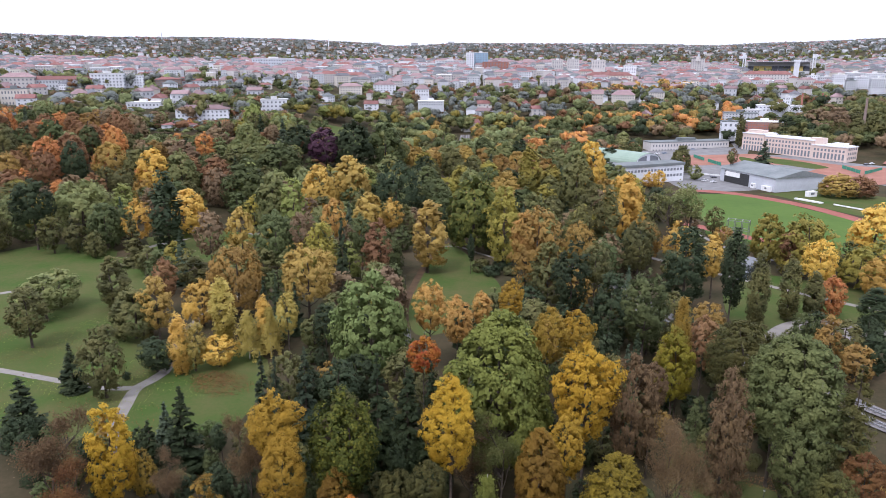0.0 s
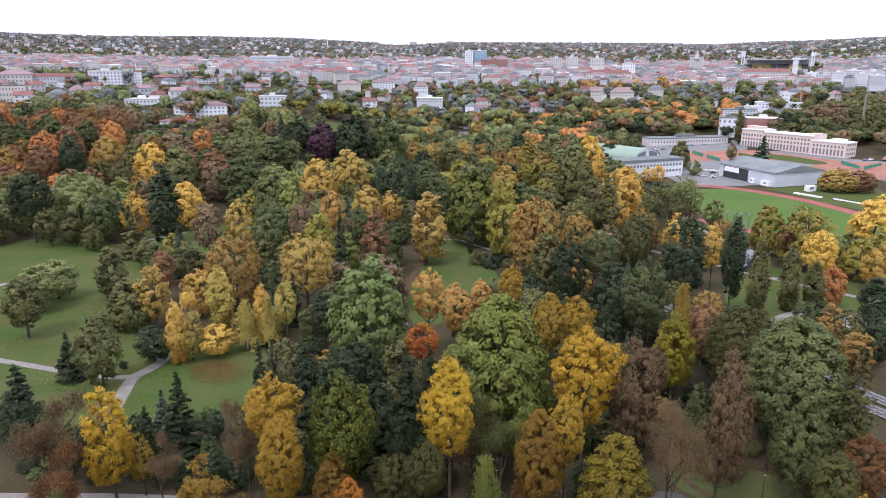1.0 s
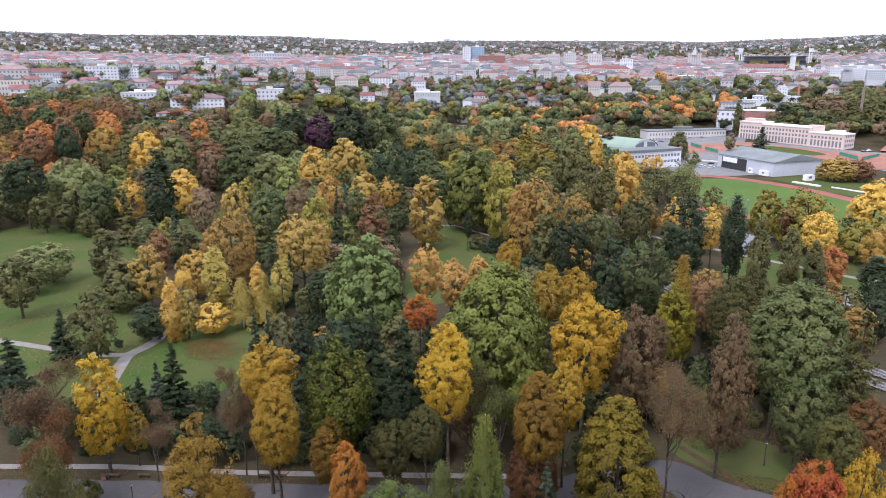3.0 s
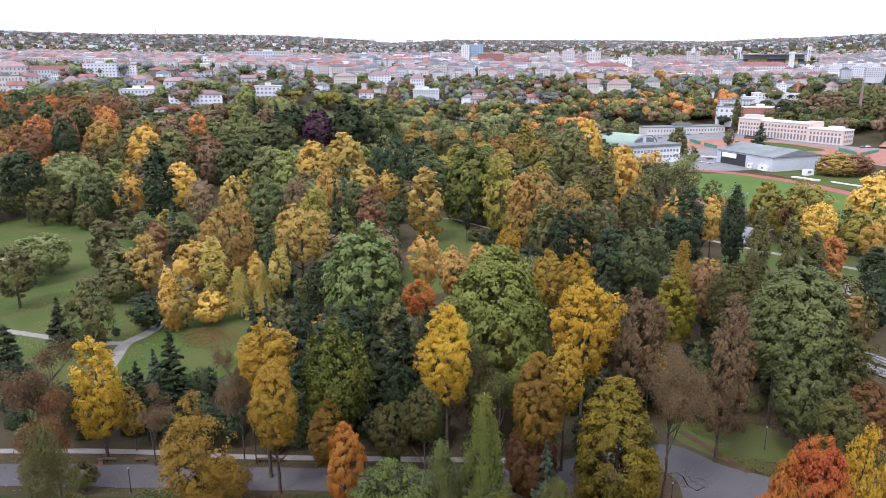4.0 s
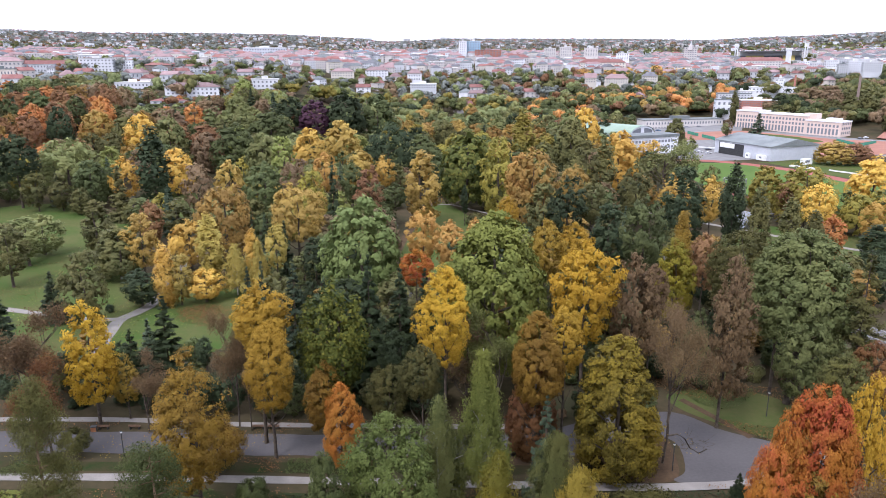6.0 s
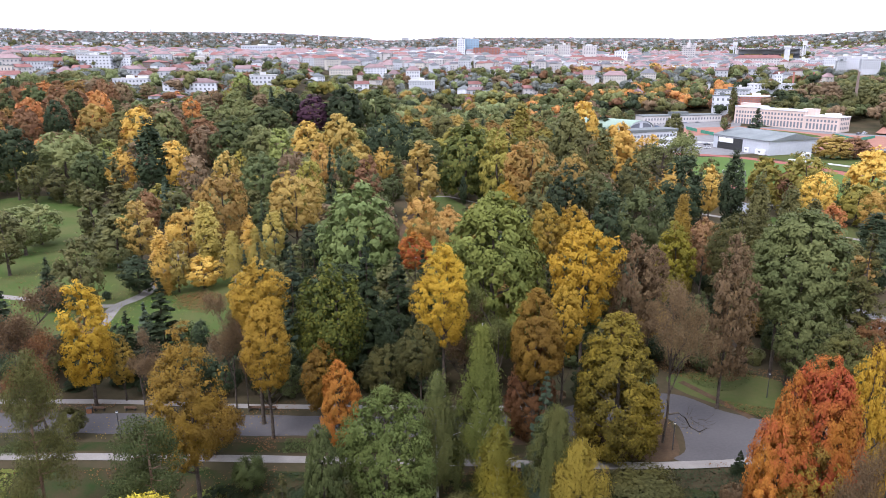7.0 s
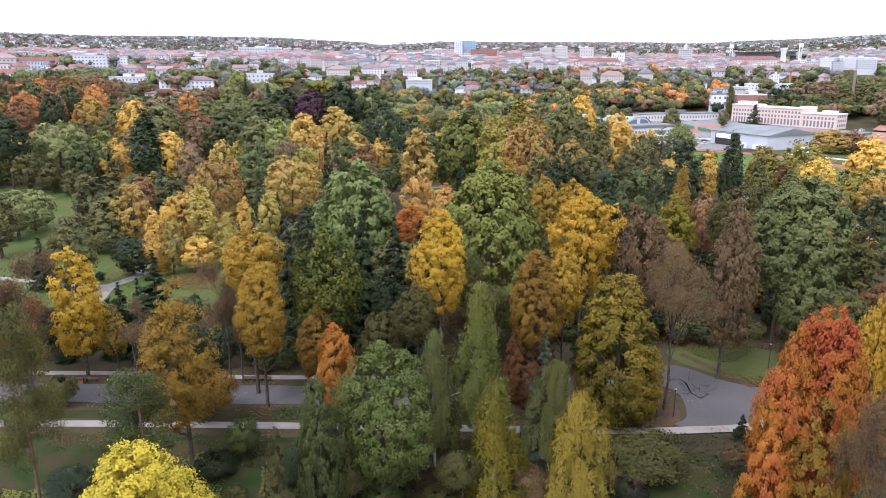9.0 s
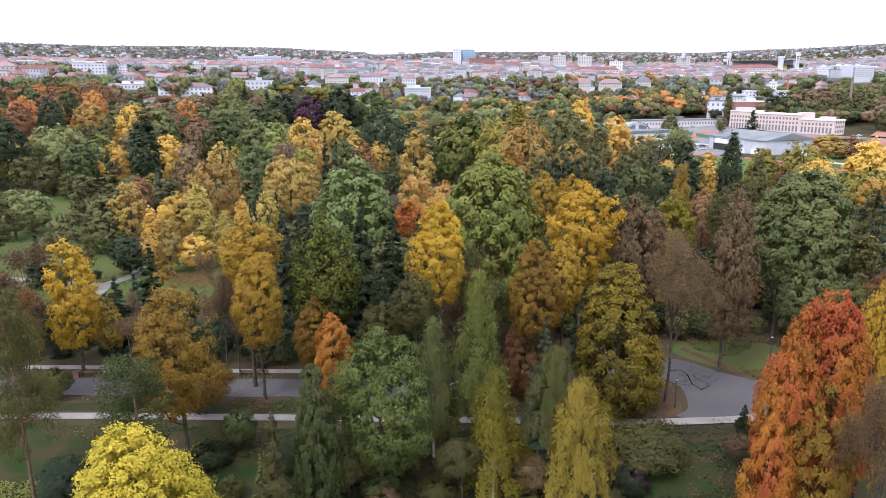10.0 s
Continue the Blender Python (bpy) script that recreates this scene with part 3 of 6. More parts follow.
def conifer(kind, lod, i):
    """Tiers of drooping fans round a straight stem; pine: few loose cushions; larch: soft and thin."""
    rng = np.random.default_rng(500 + 91 * i + len(kind) * 13 + ord(kind[1]) + len(lod))
    n, size = int(COUNT[lod] * (1.9 if kind == "larch" else 1.5)), SIZE[lod]
    verts, faces, pts, out = [], [], [], []
    if kind == "pine":
        h, w = 18, 9
        tube(verts, faces, [(0, 0, -0.4), (0.1, 0, h * 0.35), (0.3, 0.1, h * 0.7), (0.3, 0, h * 0.96)], 0.30, 0.07, 8)
        for k in range(64):
            s = rng.uniform(0.30, 1.0)
            a = rng.uniform(0, 6.283)
            r = w / 2 * math.sin(math.pi * min(0.93, 0.22 + 0.7 * s)) ** 0.8 * math.sqrt(rng.uniform(0.1, 1))
            c = np.array((r * math.cos(a), r * math.sin(a), h * s - 0.3))
            if k % 2 == 0:
                tube(verts, faces, limb_line(rng, (0.2, 0, h * s - 0.35 * r), c, 0.2), 0.08, 0.02, 4)
            m = n // 64
            q = sphere_dirs(rng, m)
            size_k = rng.uniform(1.0, 1.8)
            pts.append(c + q * np.array((1.2, 1.2, 0.75)) * size_k * (rng.uniform(0.3, 1, m) ** 0.5)[:, None])
            out.append(q)
        bark, droop = BARK_PINE, 0.0
    else:
        h, w = (19, 7.5) if kind == "spruce" else (19, 8.5)
        tube(verts, faces, [(0, 0, -0.4), (0, 0, h * 0.5), (0, 0, h * 0.98)], 0.26, 0.03, 7)
        tiers = 26 if kind == "spruce" else 30
        boughs = []
        for k in range(tiers):
            s = 0.06 + 0.93 * k / (tiers - 1)
            reach = w / 2 * (1.02 - s) ** (0.85 if kind == "spruce" else 0.6) * rng.uniform(0.85, 1.12)
            if kind == "larch":
                reach *= 0.7 + 0.55 * rng.uniform()
            for j in range(max(4, int(9 * (1.1 - s)))):
                a = rng.uniform(0, 6.283)
                boughs.append((a, h * s, reach * rng.uniform(0.72, 1.1)))
        tot = sum(b[2] for b in boughs)
        for a, z, r in boughs:
            m = max(3, int(n * r / tot))
            t = rng.uniform(0.12, 1, m) ** 0.7
            sw = rng.normal(0, 0.16, m) * r * t
            drop = (0.32 if kind == "spruce" else 0.22) * r * t ** 1.4 + np.abs(rng.normal(0, 0.28 if kind == "larch" else 0.14, m))
            pts.append(np.stack((math.cos(a) * r * t - math.sin(a) * sw, math.sin(a) * r * t + math.cos(a) * sw, z - drop + 0.12 * r * (t > 0.85)), 1))
            o = np.tile(np.array((math.cos(a) * 0.6, math.sin(a) * 0.6, 0.7)), (m, 1))
            out.append(o)
            if lod in ("close", "near"):
                tube(verts, faces, [(0, 0, z), (math.cos(a) * r * 0.9, math.sin(a) * r * 0.9, z - 0.25 * r)], 0.05, 0.01, 3)
        bark, droop = BARK, 0.35
        size *= 1.35 if kind == "spruce" else 0.9
    crown = leaves(kind + "_crown", rng, np.concatenate(pts), np.concatenate(out), size, 0.5, droop)
    return h, w, h, crown, raw(kind + "_trunk", verts, faces, bark, True)


def weeping(kind, lod, i):
    """Willow or birch: hanging strands from arching limbs."""
    rng = np.random.default_rng(900 + 17 * i + len(kind) + len(lod))
    n, size = int(1.5 * COUNT[lod]), 1.15 * SIZE[lod]
    h, w = (13, 8) if kind == "willow" else (16, 7)
    verts, faces, pts = [], [], []
    bark = BARK if kind == "willow" else BARK_PALE
    tube(verts, faces, [(0, 0, -0.4), (0.1, 0.1, h * 0.3), (-0.1, 0.2, h * 0.6), (0, 0, h * 0.93)], 0.28 if kind == "willow" else 0.18, 0.04, 7)
    strands = 150
    for k in range(strands):
        s = rng.uniform(0.0, 1.0) ** (0.8 if kind == "willow" else 1.1)
        a = rng.uniform(0, 6.283)
        dome = math.sqrt(max(0.03, 1 - s ** 2.2)) if kind == "willow" else max(0.10, (1 - s) ** 0.75)
        r = w / 2 * dome * math.sqrt(rng.uniform(0.10, 1)) * (1 + 0.18 * math.sin(3 * a + i))
        z = h * (0.26 + 0.74 * s)
        x, y = r * math.cos(a), r * math.sin(a)
        if k % 5 == 0:
            tube(verts, faces, limb_line(rng, (0, 0, max(h * 0.2, z - 0.6 * r - 1)), (x, y, z), -0.5), 0.09, 0.015, 4)
        length = min(z - 0.3, h * rng.uniform(0.10, 0.26))
        m = n // strands
        t = rng.uniform(0, 1, m)
        loose = 0.17 + 0.2 * (1 - t)
        pts.append(np.stack((x * (1 + 0.08 * t) + rng.normal(0, 1, m) * loose, y * (1 + 0.08 * t) + rng.normal(0, 1, m) * loose, z - length * t), 1))
    pts = np.concatenate(pts)
    out = pts * np.array((1, 1, 0))
    out /= np.linalg.norm(out, axis=1)[:, None] + 0.1
    crown = leaves(kind + "_crown", rng, pts, out, size * 0.8, 0.42, 0.5)
    return h, w, h, crown, raw(kind + "_trunk", verts, faces, bark, True)


def bare(lod, i):
    """A tree that has lost most of its leaves: forked limbs down to twigs, with a thin veil of brown leaves."""
    rng = np.random.default_rng(300 + 53 * i + len(lod))
    h, w = 18, 9
    verts, faces, tips = [], [], []

    def fork(a, way, length, r, level):
        b = a + way * length
        tube(verts, faces, limb_line(rng, a, b, 0.0, 3 if level > 1 else 4), r, r * 0.6, 6 if level < 2 else 3)
        if level >= (4 if lod in ("close", "near") else 3):
            tips.append(b)
            return
        for k in range(3 if level else 6):
            t = rng.uniform(0.45, 1.0) if level else rng.uniform(0.35, 1.0)
            turn = rng.normal(0, 1, 3)
            d = way * 0.75 + turn / np.linalg.norm(turn) * 0.62 + np.array((0, 0, 0.12))
            d /= np.linalg.norm(d)
            fork(a + (b - a) * t, d, length * rng.uniform(0.5, 0.68) * (0.62 if level == 0 else 1), r * 0.5, level + 1)

    fork(np.array((0, 0, -0.4)), np.array((0.02, 0.01, 1.0)), h * 0.72, 0.26, 0)
    tips = np.array(tips)
    m = int(COUNT[lod] * 1.2)
    pts = tips[rng.integers(0, len(tips), m)] + rng.normal(0, 0.6, (m, 3))
    crown = leaves("bare_crown", rng, pts, sphere_dirs(rng, m), SIZE[lod] * 0.8)
    return h, w, h, crown, raw("bare_trunk", verts, faces, BARK, True)


NAMES = {
    "maple": ("maple_tree", "maple tree"), "linden": ("linden_tree", "linden tree"), "oak": ("oak_tree", "spreading oak tree"), "poplar": ("poplar_tree", "slim upright poplar"),
    "chestnut": ("chestnut_tree", "chestnut tree"), "bush": ("bush", "low bush"), "shrub": ("shrub", "low dense shrub"), "spruce": ("spruce_tree", "spruce"), "larch": ("larch_tree", "feathery larch"), "pine": ("pine_tree", "pine"),
    "bigmaple": ("maple_tree", "large spreading maple"), "beech": ("beech_tree", "beech tree"), "ash": ("ash_tree", "ash tree"), "elm": ("elm_tree", "broad elm tree"), "hornbeam": ("hornbeam_tree", "hornbeam tree"),
    "willow": ("willow_tree", "weeping willow"), "birch": ("birch_tree", "weeping birch"), "bare": ("bare_tree", "half-bare tree"),
}
LODS = ("close", "near", "mid", "far")
TREES = []
tree_rng = random.Random(5)
ALIAS = {"beech": "maple", "ash": "linden", "elm": "oak", "hornbeam": "maple", "bigmaple": "dome", "shrub": "bush"}


def variant(kind, lod, i):
    key = (kind, lod, i)
    if key not in MADE:
        if kind in ("spruce", "larch", "pine"):
            MADE[key] = conifer(kind, lod, i)
        elif kind in ("willow", "birch"):
            MADE[key] = weeping(kind, lod, i)
        elif kind == "bare":
            MADE[key] = bare(lod, i)
        else:
            MADE[key] = broad(kind, lod, i)
    return MADE[key]


def grow(kind, x, y, h, w, colour, where="in the park", group="park trees", turn=None, lower=0, crown_part=0.0):
    """One tree: height h and crown width w in metres, leaves of that colour."""
    d = math.hypot(x, y)
    w *= 1.2 if kind == "spruce" else 1.1 if kind not in ("larch", "poplar") else 1.0
    species, kind = kind, ALIAS.get(kind, kind)
    lod = LODS[min(3, (0 if d < 100 else 1 if d < 150 else 2 if d < 260 else 3) + lower)]
    if lod == "far" and kind in ("maple", "linden") and w > 13:
        kind = "dome"
    nh, nw, th, crown, trunk = variant(kind, lod, tree_rng.randrange(4 if kind in ("maple", "linden", "oak") else 3))
    name, say = NAMES[species]
    turn = tree_rng.uniform(0, 360) if turn is None else turn
    root = thing(name, pose(x, y, land(x, y), 0, 0, turn), f"{say} with {SAY[colour]} leaves {where}", "bush" if kind == "bush" else "tree", group)
    c = child("trunk", trunk, root)
    c.scale = (w / nw, w / nw, h / th)
    c = child("crown", crown, root)
    if kind in SHAPES:
        tall = min(h * (0.97 if kind in ("poplar", "bush", "chestnut") else 0.90), nh * w / nw * tree_rng.uniform(1.0, 1.3))
        if crown_part:
            tall = h * crown_part
        c.location.z = h - tall
        c.scale = (w / nw, w / nw, tall / nh)
    elif kind in ("willow", "birch"):
        tall = min(h, nh * w / nw * 1.35)
        c.location.z = h - tall
        c.scale = (w / nw, w / nw, tall / nh)
    else:
        c.scale = (w / nw, w / nw, h / nh)
    c.material_slots[0].link = "OBJECT"
    c.material_slots[0].material = (LEAF_HAZED if lod in ("mid", "far") else LEAF)[colour]
    TREES.append((x, y, w, h))
    return root


# ---- lawns, roads and paths ----
area("lawn_west", ((-125, 138), (-100, 132), (-60, 128), (-44, 136), (-46, 168), (-66, 176), (-84, 182), (-92, 205), (-120, 262), (-150, 282), (-178, 268), (-190, 215), (-160, 165)), LAWN, "mown green lawn with a few fallen leaves", "lawn")
area("lawn_middle", ((-8, 186), (-11, 212), (-8, 248), (-2, 284), (5, 284), (14, 256), (20, 225), (10, 200), (2, 188)), LAWN, "small mown lawn between trees", "lawn")
area("lawn_far", ((-112, 610), (-104, 560), (-85, 528), (-62, 530), (-58, 580), (-70, 640)), LAWN, "distant park lawn behind the trees", "lawn", 0.9)
area("lawn_east", ((42, 106), (42, 113), (56, 113), (62, 106), (60, 97), (53, 96.5)), LAWN, "green lawn beside the tarred square", "lawn")
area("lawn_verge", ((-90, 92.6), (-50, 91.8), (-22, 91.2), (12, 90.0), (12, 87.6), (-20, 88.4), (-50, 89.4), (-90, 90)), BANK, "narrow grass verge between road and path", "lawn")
bank_v, bank_f = [], []
for i in range(61):
    bx = -95 + 2.8 * i
    edge_y = lerp_table(((-95, 84.8), (-50, 84.8), (-20, 83.4), (18, 81.6), (40, 79), (73, 82)), bx)
    for j in range(25):
        by = 56 + (edge_y - 56) * j / 24
        bank_v.append((bx, by, land(bx, by) + 0.22 + 0.12 * noise.noise(Vector((bx * 0.3, by * 0.3, 0)))))
for i in range(60):
    for j in range(24):
        bank_f.append((i * 25 + j, i * 25 + j + 25, i * 25 + j + 26, i * 25 + j + 1))
tagged(new("lawn_bank", raw("lawn_bank", bank_v, bank_f, BANK, True)), "grass bank below the path, tree shade put into its colour", "lawn", kind="structure")
area("lawn_lake", ((88, 184), (104, 240), (128, 238), (160, 205), (150, 180)), LAWN, "grass strip beside the eastern path", "lawn")
area("lawn_poplars", ((-128, 290), (-118, 305), (-80, 300), (-70, 262), (-100, 262)), LAWN, "grass glade below the dark poplar", "lawn")
area("leaf_litter", ((26, 87), (31, 85.2), (35, 88), (36, 101), (30, 98), (24, 95)), LITTER, "brown fallen leaves under the chestnut", "ground", 0.05)
strip("leaf_litter", ((42.8, 110.2), (46.2, 103.8), (49.5, 97.2)), 1.3, LITTER, "brown leaf-strewn edge of the lawn", "ground", 0.06)
area("leaf_litter", ((10, 90.2), (18, 90.4), (18, 93), (10, 93)), LITTER, "brown fallen leaves beside the road", "ground", 0.05)
area("tarred_square", ((18, 93.5), (19, 100), (30, 104.5), (40, 105.5), (46, 99.5), (52, 96), (58, 92), (56, 88.5), (44, 84.6), (38, 84.5), (33.5, 85.8), (36, 88.4), (37, 96), (32, 99), (25, 95.5)), ASPHALT, "grey tarred square where park roads meet", "road", 0.055)
strip("road", ((-130, 98), (-90, 97.6), (-60, 97.6), (-30, 96.4), (0, 95.5), (24, 95.6)), 6.2, ASPHALT, "grey tarred park road with fallen leaves", "road", 0.05)
strip("path", ((-130, 104.5), (-60, 104.6), (-33, 102.6), (-5, 101.6), (15, 101)), 1.5, GRAVEL, "narrow pale gravel path behind the benches", "path", 0.06)
strip("path", ((-130, 88.5), (-60, 88), (-29, 87), (0, 85.6), (25, 84.3), (36, 84.4), (44, 85.2), (52, 88.5), (60, 93)), 1.8, GRAVEL, "pale gravel footpath along the road", "path", 0.07)
strip("path", ((-185, 178), (-125, 165), (-94, 155.5), (-80, 151.5), (-73.5, 151.5)), 2.2, GRAVEL, "pale gravel path across the lawn", "path")
strip("path", ((-64, 118), (-69, 130), (-72, 143), (-73, 152), (-70, 160), (-73, 178), (-74, 195), (-70, 212), (-62, 228)), 3.0, GRAVEL, "pale gravel path that forks on the lawn", "path", 0.065)
strip("path", ((-200, 205), (-149, 222), (-143, 231), (-138, 241), (-130, 252), (-127, 266), (-120, 285), (-95, 300), (-60, 305)), 2.6, GRAVEL, "pale gravel path beside a stream", "path")
strip("path", ((-4, 160), (-9, 174), (-11, 190)), 2.6, ASPHALT, "curving tarred path before the small lawn", "path")
strip("path", ((-11, 189.5), (-12, 211), (-9, 240), (-3, 281), (1, 310), (4, 340)), 2.6, LITTER, "brown dirt path round the small lawn", "path", 0.055)
strip("path", ((-3, 283), (6, 284), (14, 274), (24, 262)), 1.4, GRAVEL, "narrow trodden path", "path", 0.07)
strip("path", ((70, 285), (86, 262), (107, 238), (123, 219), (138, 205), (165, 192)), 2.6, GRAVEL, "pale path past slim poplars", "path")
area("gravel_square", ((88, 178), (96, 190), (108, 197), (122, 194), (128, 186), (112, 180), (100, 183)), GRAVEL, "pale gravel square among poplars", "square", 0.05)
area("gravel_square", ((-176, 205), (-150, 203), (-140, 186), (-150, 172), (-180, 180)), GRAVEL, "pale gravel square beside the lawn", "square", 0.05)
strip("stream", ((-210, 240), (-163, 256), (-155, 264), (-148, 277), (-141, 288), (-120, 300)), 2.4, WATER, "dark narrow stream between banks", "water", 0.04)

# sports ground
area("playing_field", ((120, 300), (128, 330), (132, 372), (140, 400), (160, 405), (182, 397), (197, 352), (212, 330), (224, 300), (190, 272), (150, 276)), PITCH, "bright green playing field of a sports ground", "playing field", 0.05)
strip("running_track", ((146, 419), (162, 414), (175, 405), (185, 392), (194, 376), (200, 359), (206, 333)), 8.5, TARTAN, "red running track round the field", "running track", 0.07)
strip("running_track", ((116, 330), (130, 308), (142, 292), (160, 272)), 7.0, TARTAN, "near bend of the red running track", "running track", 0.08)
strip("path", ((115, 310), (122, 268), (140, 262), (175, 250)), 2.2, GRAVEL, "pale path beside the running track", "path")
area("lawn_track", ((176, 412), (198, 408), (236, 428), (262, 372), (250, 340), (226, 330), (206, 356), (194, 402)), LAWN, "worn grass between hall and track", "lawn", 0.04)
area("sports_yard", ((150, 420), (182, 416), (262, 440), (330, 400), (360, 470), (310, 520), (262, 600), (170, 600), (150, 480)), CONCRETE, "grey tarred yard round the sports courts", "yard", 0.03)
area("sports_yard", ((150, 424), (180, 420), (184, 446), (172, 470), (152, 466)), CONCRETE, "grey tarred car park beside the wing", "yard", 0.10)
strip("sports_road", ((164, 455), (172, 490), (170, 540), (168, 578), (210, 592), (252, 598), (262, 640)), 7.0, CONCRETE, "grey service road between courts and buildings", "road", 0.12)
area("clay_court", ((325, 512), (348, 472), (420, 480), (410, 520), (352, 545)), CLAY, "red clay court beyond the pink building", "tennis court", 0.9, False)
area("clay_court", ((190, 566), (207, 577), (244, 584), (258, 566), (296, 512), (322, 498), (345, 470), (322, 446), (297, 440), (258, 434), (233, 427), (231, 451), (214, 484), (194, 474), (182, 489)), CLAY, "red clay courts with green screens between the buildings", "tennis court", 0.16, False)
area("lawn_courts", ((256, 549), (272, 534), (281, 505), (269, 495), (257, 513), (248, 530)), LAWN, "worn grass strip before the long pink building", "lawn", 0.22)
area("lawn_courts", ((238, 557), (245, 537), (240, 521), (230, 529)), LAWN, "worn grass patch beside the courts", "lawn", 0.22)
area("hard_court", ((260, 490), (271, 484), (262, 472), (253, 481)), SCREEN_PURPLE, "purple hard court among red clay", "tennis court", 0.24, False)
area("pond", ((106, 240), (109, 236.5), (114, 240), (124, 262), (122, 268), (116, 262)), POND, "small still pond that mirrors the sky", "water", 0.08)
# reflective sheet added in place of a white vehicle roof
area("pond", ((72, 293), (79, 284), (84, 296), (82, 303)), POND, "small mirror-smooth sheet for a white vehicle roof behind trees", "water", 0.08)


def screen(x0, y0, x1, y1, material, label, high=2.6):
    n = max(1, int(math.hypot(x1 - x0, y1 - y0) / 6))
    root = thing("court_screen", pose(x0, y0, land(x0, y0), 0, 0, math.degrees(math.atan2(y1 - y0, x1 - x0))), label, "fence", "court screens")
    step = math.hypot(x1 - x0, y1 - y0) / n
    for i in range(n):
        part("panel", box(i * step + 0.1, (i + 1) * step - 0.1, -0.05, 0.05, 0.3, high), material, root)
        part("post", box(i * step - 0.06, i * step + 0.06, -0.08, 0.08, 0, high + 0.4), STEEL, root)


screen(201, 557, 202, 536, SCREEN_GREEN, "green cloth screen along a clay court")
screen(204, 534, 206, 513, SCREEN_GREEN, "green cloth screen along a clay court")
screen(208, 505, 206, 482, SCREEN_GREEN, "green cloth screen along a clay court")
screen(288, 499, 286, 473, SCREEN_GREEN, "green cloth screen along a clay court")
screen(289, 473, 312, 491, SCREEN_GREEN, "green cloth screen along a clay court")
screen(236, 483, 237, 459, SCREEN_PURPLE, "purple cloth screen along a clay court")
screen(178, 480, 196, 468, WHITE, "white low boards along a clay court", 1.2)
screen(226, 452, 238, 440, WHITE, "white low boards along a clay court", 1.2)


def rail_track(points):
    line = curve_points(points, 1.2)
    strip("railway_bed", points, 4.4, BALLAST, "grey ballast bed of a railway line", "railway", 0.3)
    for side in (-0.75, 0.75):
        verts, faces = [], []
        for i, p in enumerate(line):
            q = line[min(i + 1, len(line) - 1)] - line[max(i - 1, 0)]
            q = q / np.linalg.norm(q)
            n = np.array((-q[1], q[0]))
            for o, z in ((-0.09, 0.45), (-0.09, 0.62), (0.09, 0.62), (0.09, 0.45)):
                x, y = p + n * (side + o)
                verts.append((x, y, land(x, y) + z))
        for i in range(len(line) - 1):
            for k in range(3):
                a = 4 * i + k
                faces.append((a, a + 1, a + 5, a + 4))
        tagged(new("rail", raw("rail", verts, faces, STEEL)), "grey steel rail on ballast", "rail", "railway rails", "structure")
    sl = bmesh.new()
    box_bm(sl, -1.25, 1.25, -0.13, 0.13, 0, 0.16)
    me = bpy.data.meshes.new("sleeper")
    sl.to_mesh(me)
    sl.free()
    me.materials.append(CONCRETE)
    bed = scene.objects["railway_bed"]
    for i in range(0, len(line) - 1):
        q = line[i + 1] - line[i]
        if i % 1 == 0 and 100 < line[i][1] < 230:
            s = child("sleeper", me, bed)
            s.matrix_basis = pose(line[i][0], line[i][1], land(*line[i]) + 0.32, 0, 0, math.degrees(math.atan2(q[1], q[0])) - 90)


rail_track(((116, 112), (98, 137), (88, 157), (78, 180), (60, 230), (40, 330), (22, 480), (18, 570), (24, 680)))
rail_track(((111, 109), (93, 134), (83, 155), (73, 178), (55, 228), (35, 328), (17, 478), (13, 568), (19, 680)))


# ---- the trees that stand out, each at its place ----
grow("bigmaple", -26.4, 54.6, 21.6, 11.6, "lemon", crown_part=0.75)
grow("larch", -16.2, 63.7, 18.0, 4.2, "olive")
grow("willow", 15.7, 66.3, 19.2, 6.7, "straw")
grow("spruce", -18.3, 66.0, 11.3, 3.0, "pale")
grow("chestnut", -12.6, 68.0, 19.6, 5.2, "green", crown_part=0.96)
grow("bush", 3.3, 70.0, 9.0, 5.2, "olive")
grow("maple", 34.5, 63.0, 17.4, 5.2, "red", crown_part=0.9)
grow("birch", 7.1, 71.6, 16.7, 8.0, "yellowgreen")
grow("bare", 43.0, 58.0, 26.0, 4.7, "brown")
grow("maple", -6.0, 72.0, 21.2, 10.5, "leaf", crown_part=0.8)
grow("willow", 13.8, 71.0, 19.8, 5.3, "pale")
grow("bush", -9.8, 72.0, 8.5, 5.9, "olive")
grow("bush", -15.5, 71.0, 9.4, 4.6, "dark")
grow("bush", 11.5, 72.0, 6.0, 4.7, "brown")
grow("pine", -31.6, 67.5, 20.9, 7.8, "green")
grow("maple", 40.3, 64.4, 19.9, 7.0, "bronze", crown_part=0.85)
grow("maple", 37.4, 66.3, 21.7, 6.8, "red", crown_part=0.85)
grow("bush", -4.8, 76.0, 5.7, 7.7, "olive")
grow("bush", 23.3, 73.0, 3.0, 4.1, "purple")
grow("birch", 0.2, 78.3, 18.9, 6.9, "pale")
grow("maple", 39.1, 68.0, 25.5, 5.1, "orange", crown_part=0.8)
grow("spruce", 13.7, 78.0, 19.0, 6.2, "blue")
grow("bigmaple", 42.6, 67.7, 27.4, 8.9, "red", crown_part=0.8)
grow("birch", 5.8, 81.0, 23.0, 8.2, "fresh")
grow("bush", -27.8, 78.0, 2.0, 5.7, "dark")
grow("bush", 28.1, 78.0, 4.3, 10.8, "olive")
grow("linden", -30.3, 77.6, 25.4, 8.0, "bronze", crown_part=0.72)
grow("bush", -24.5, 80.0, 5.3, 4.1, "green")
grow("maple", 48.3, 69.3, 27.7, 6.7, "gold", crown_part=0.85)
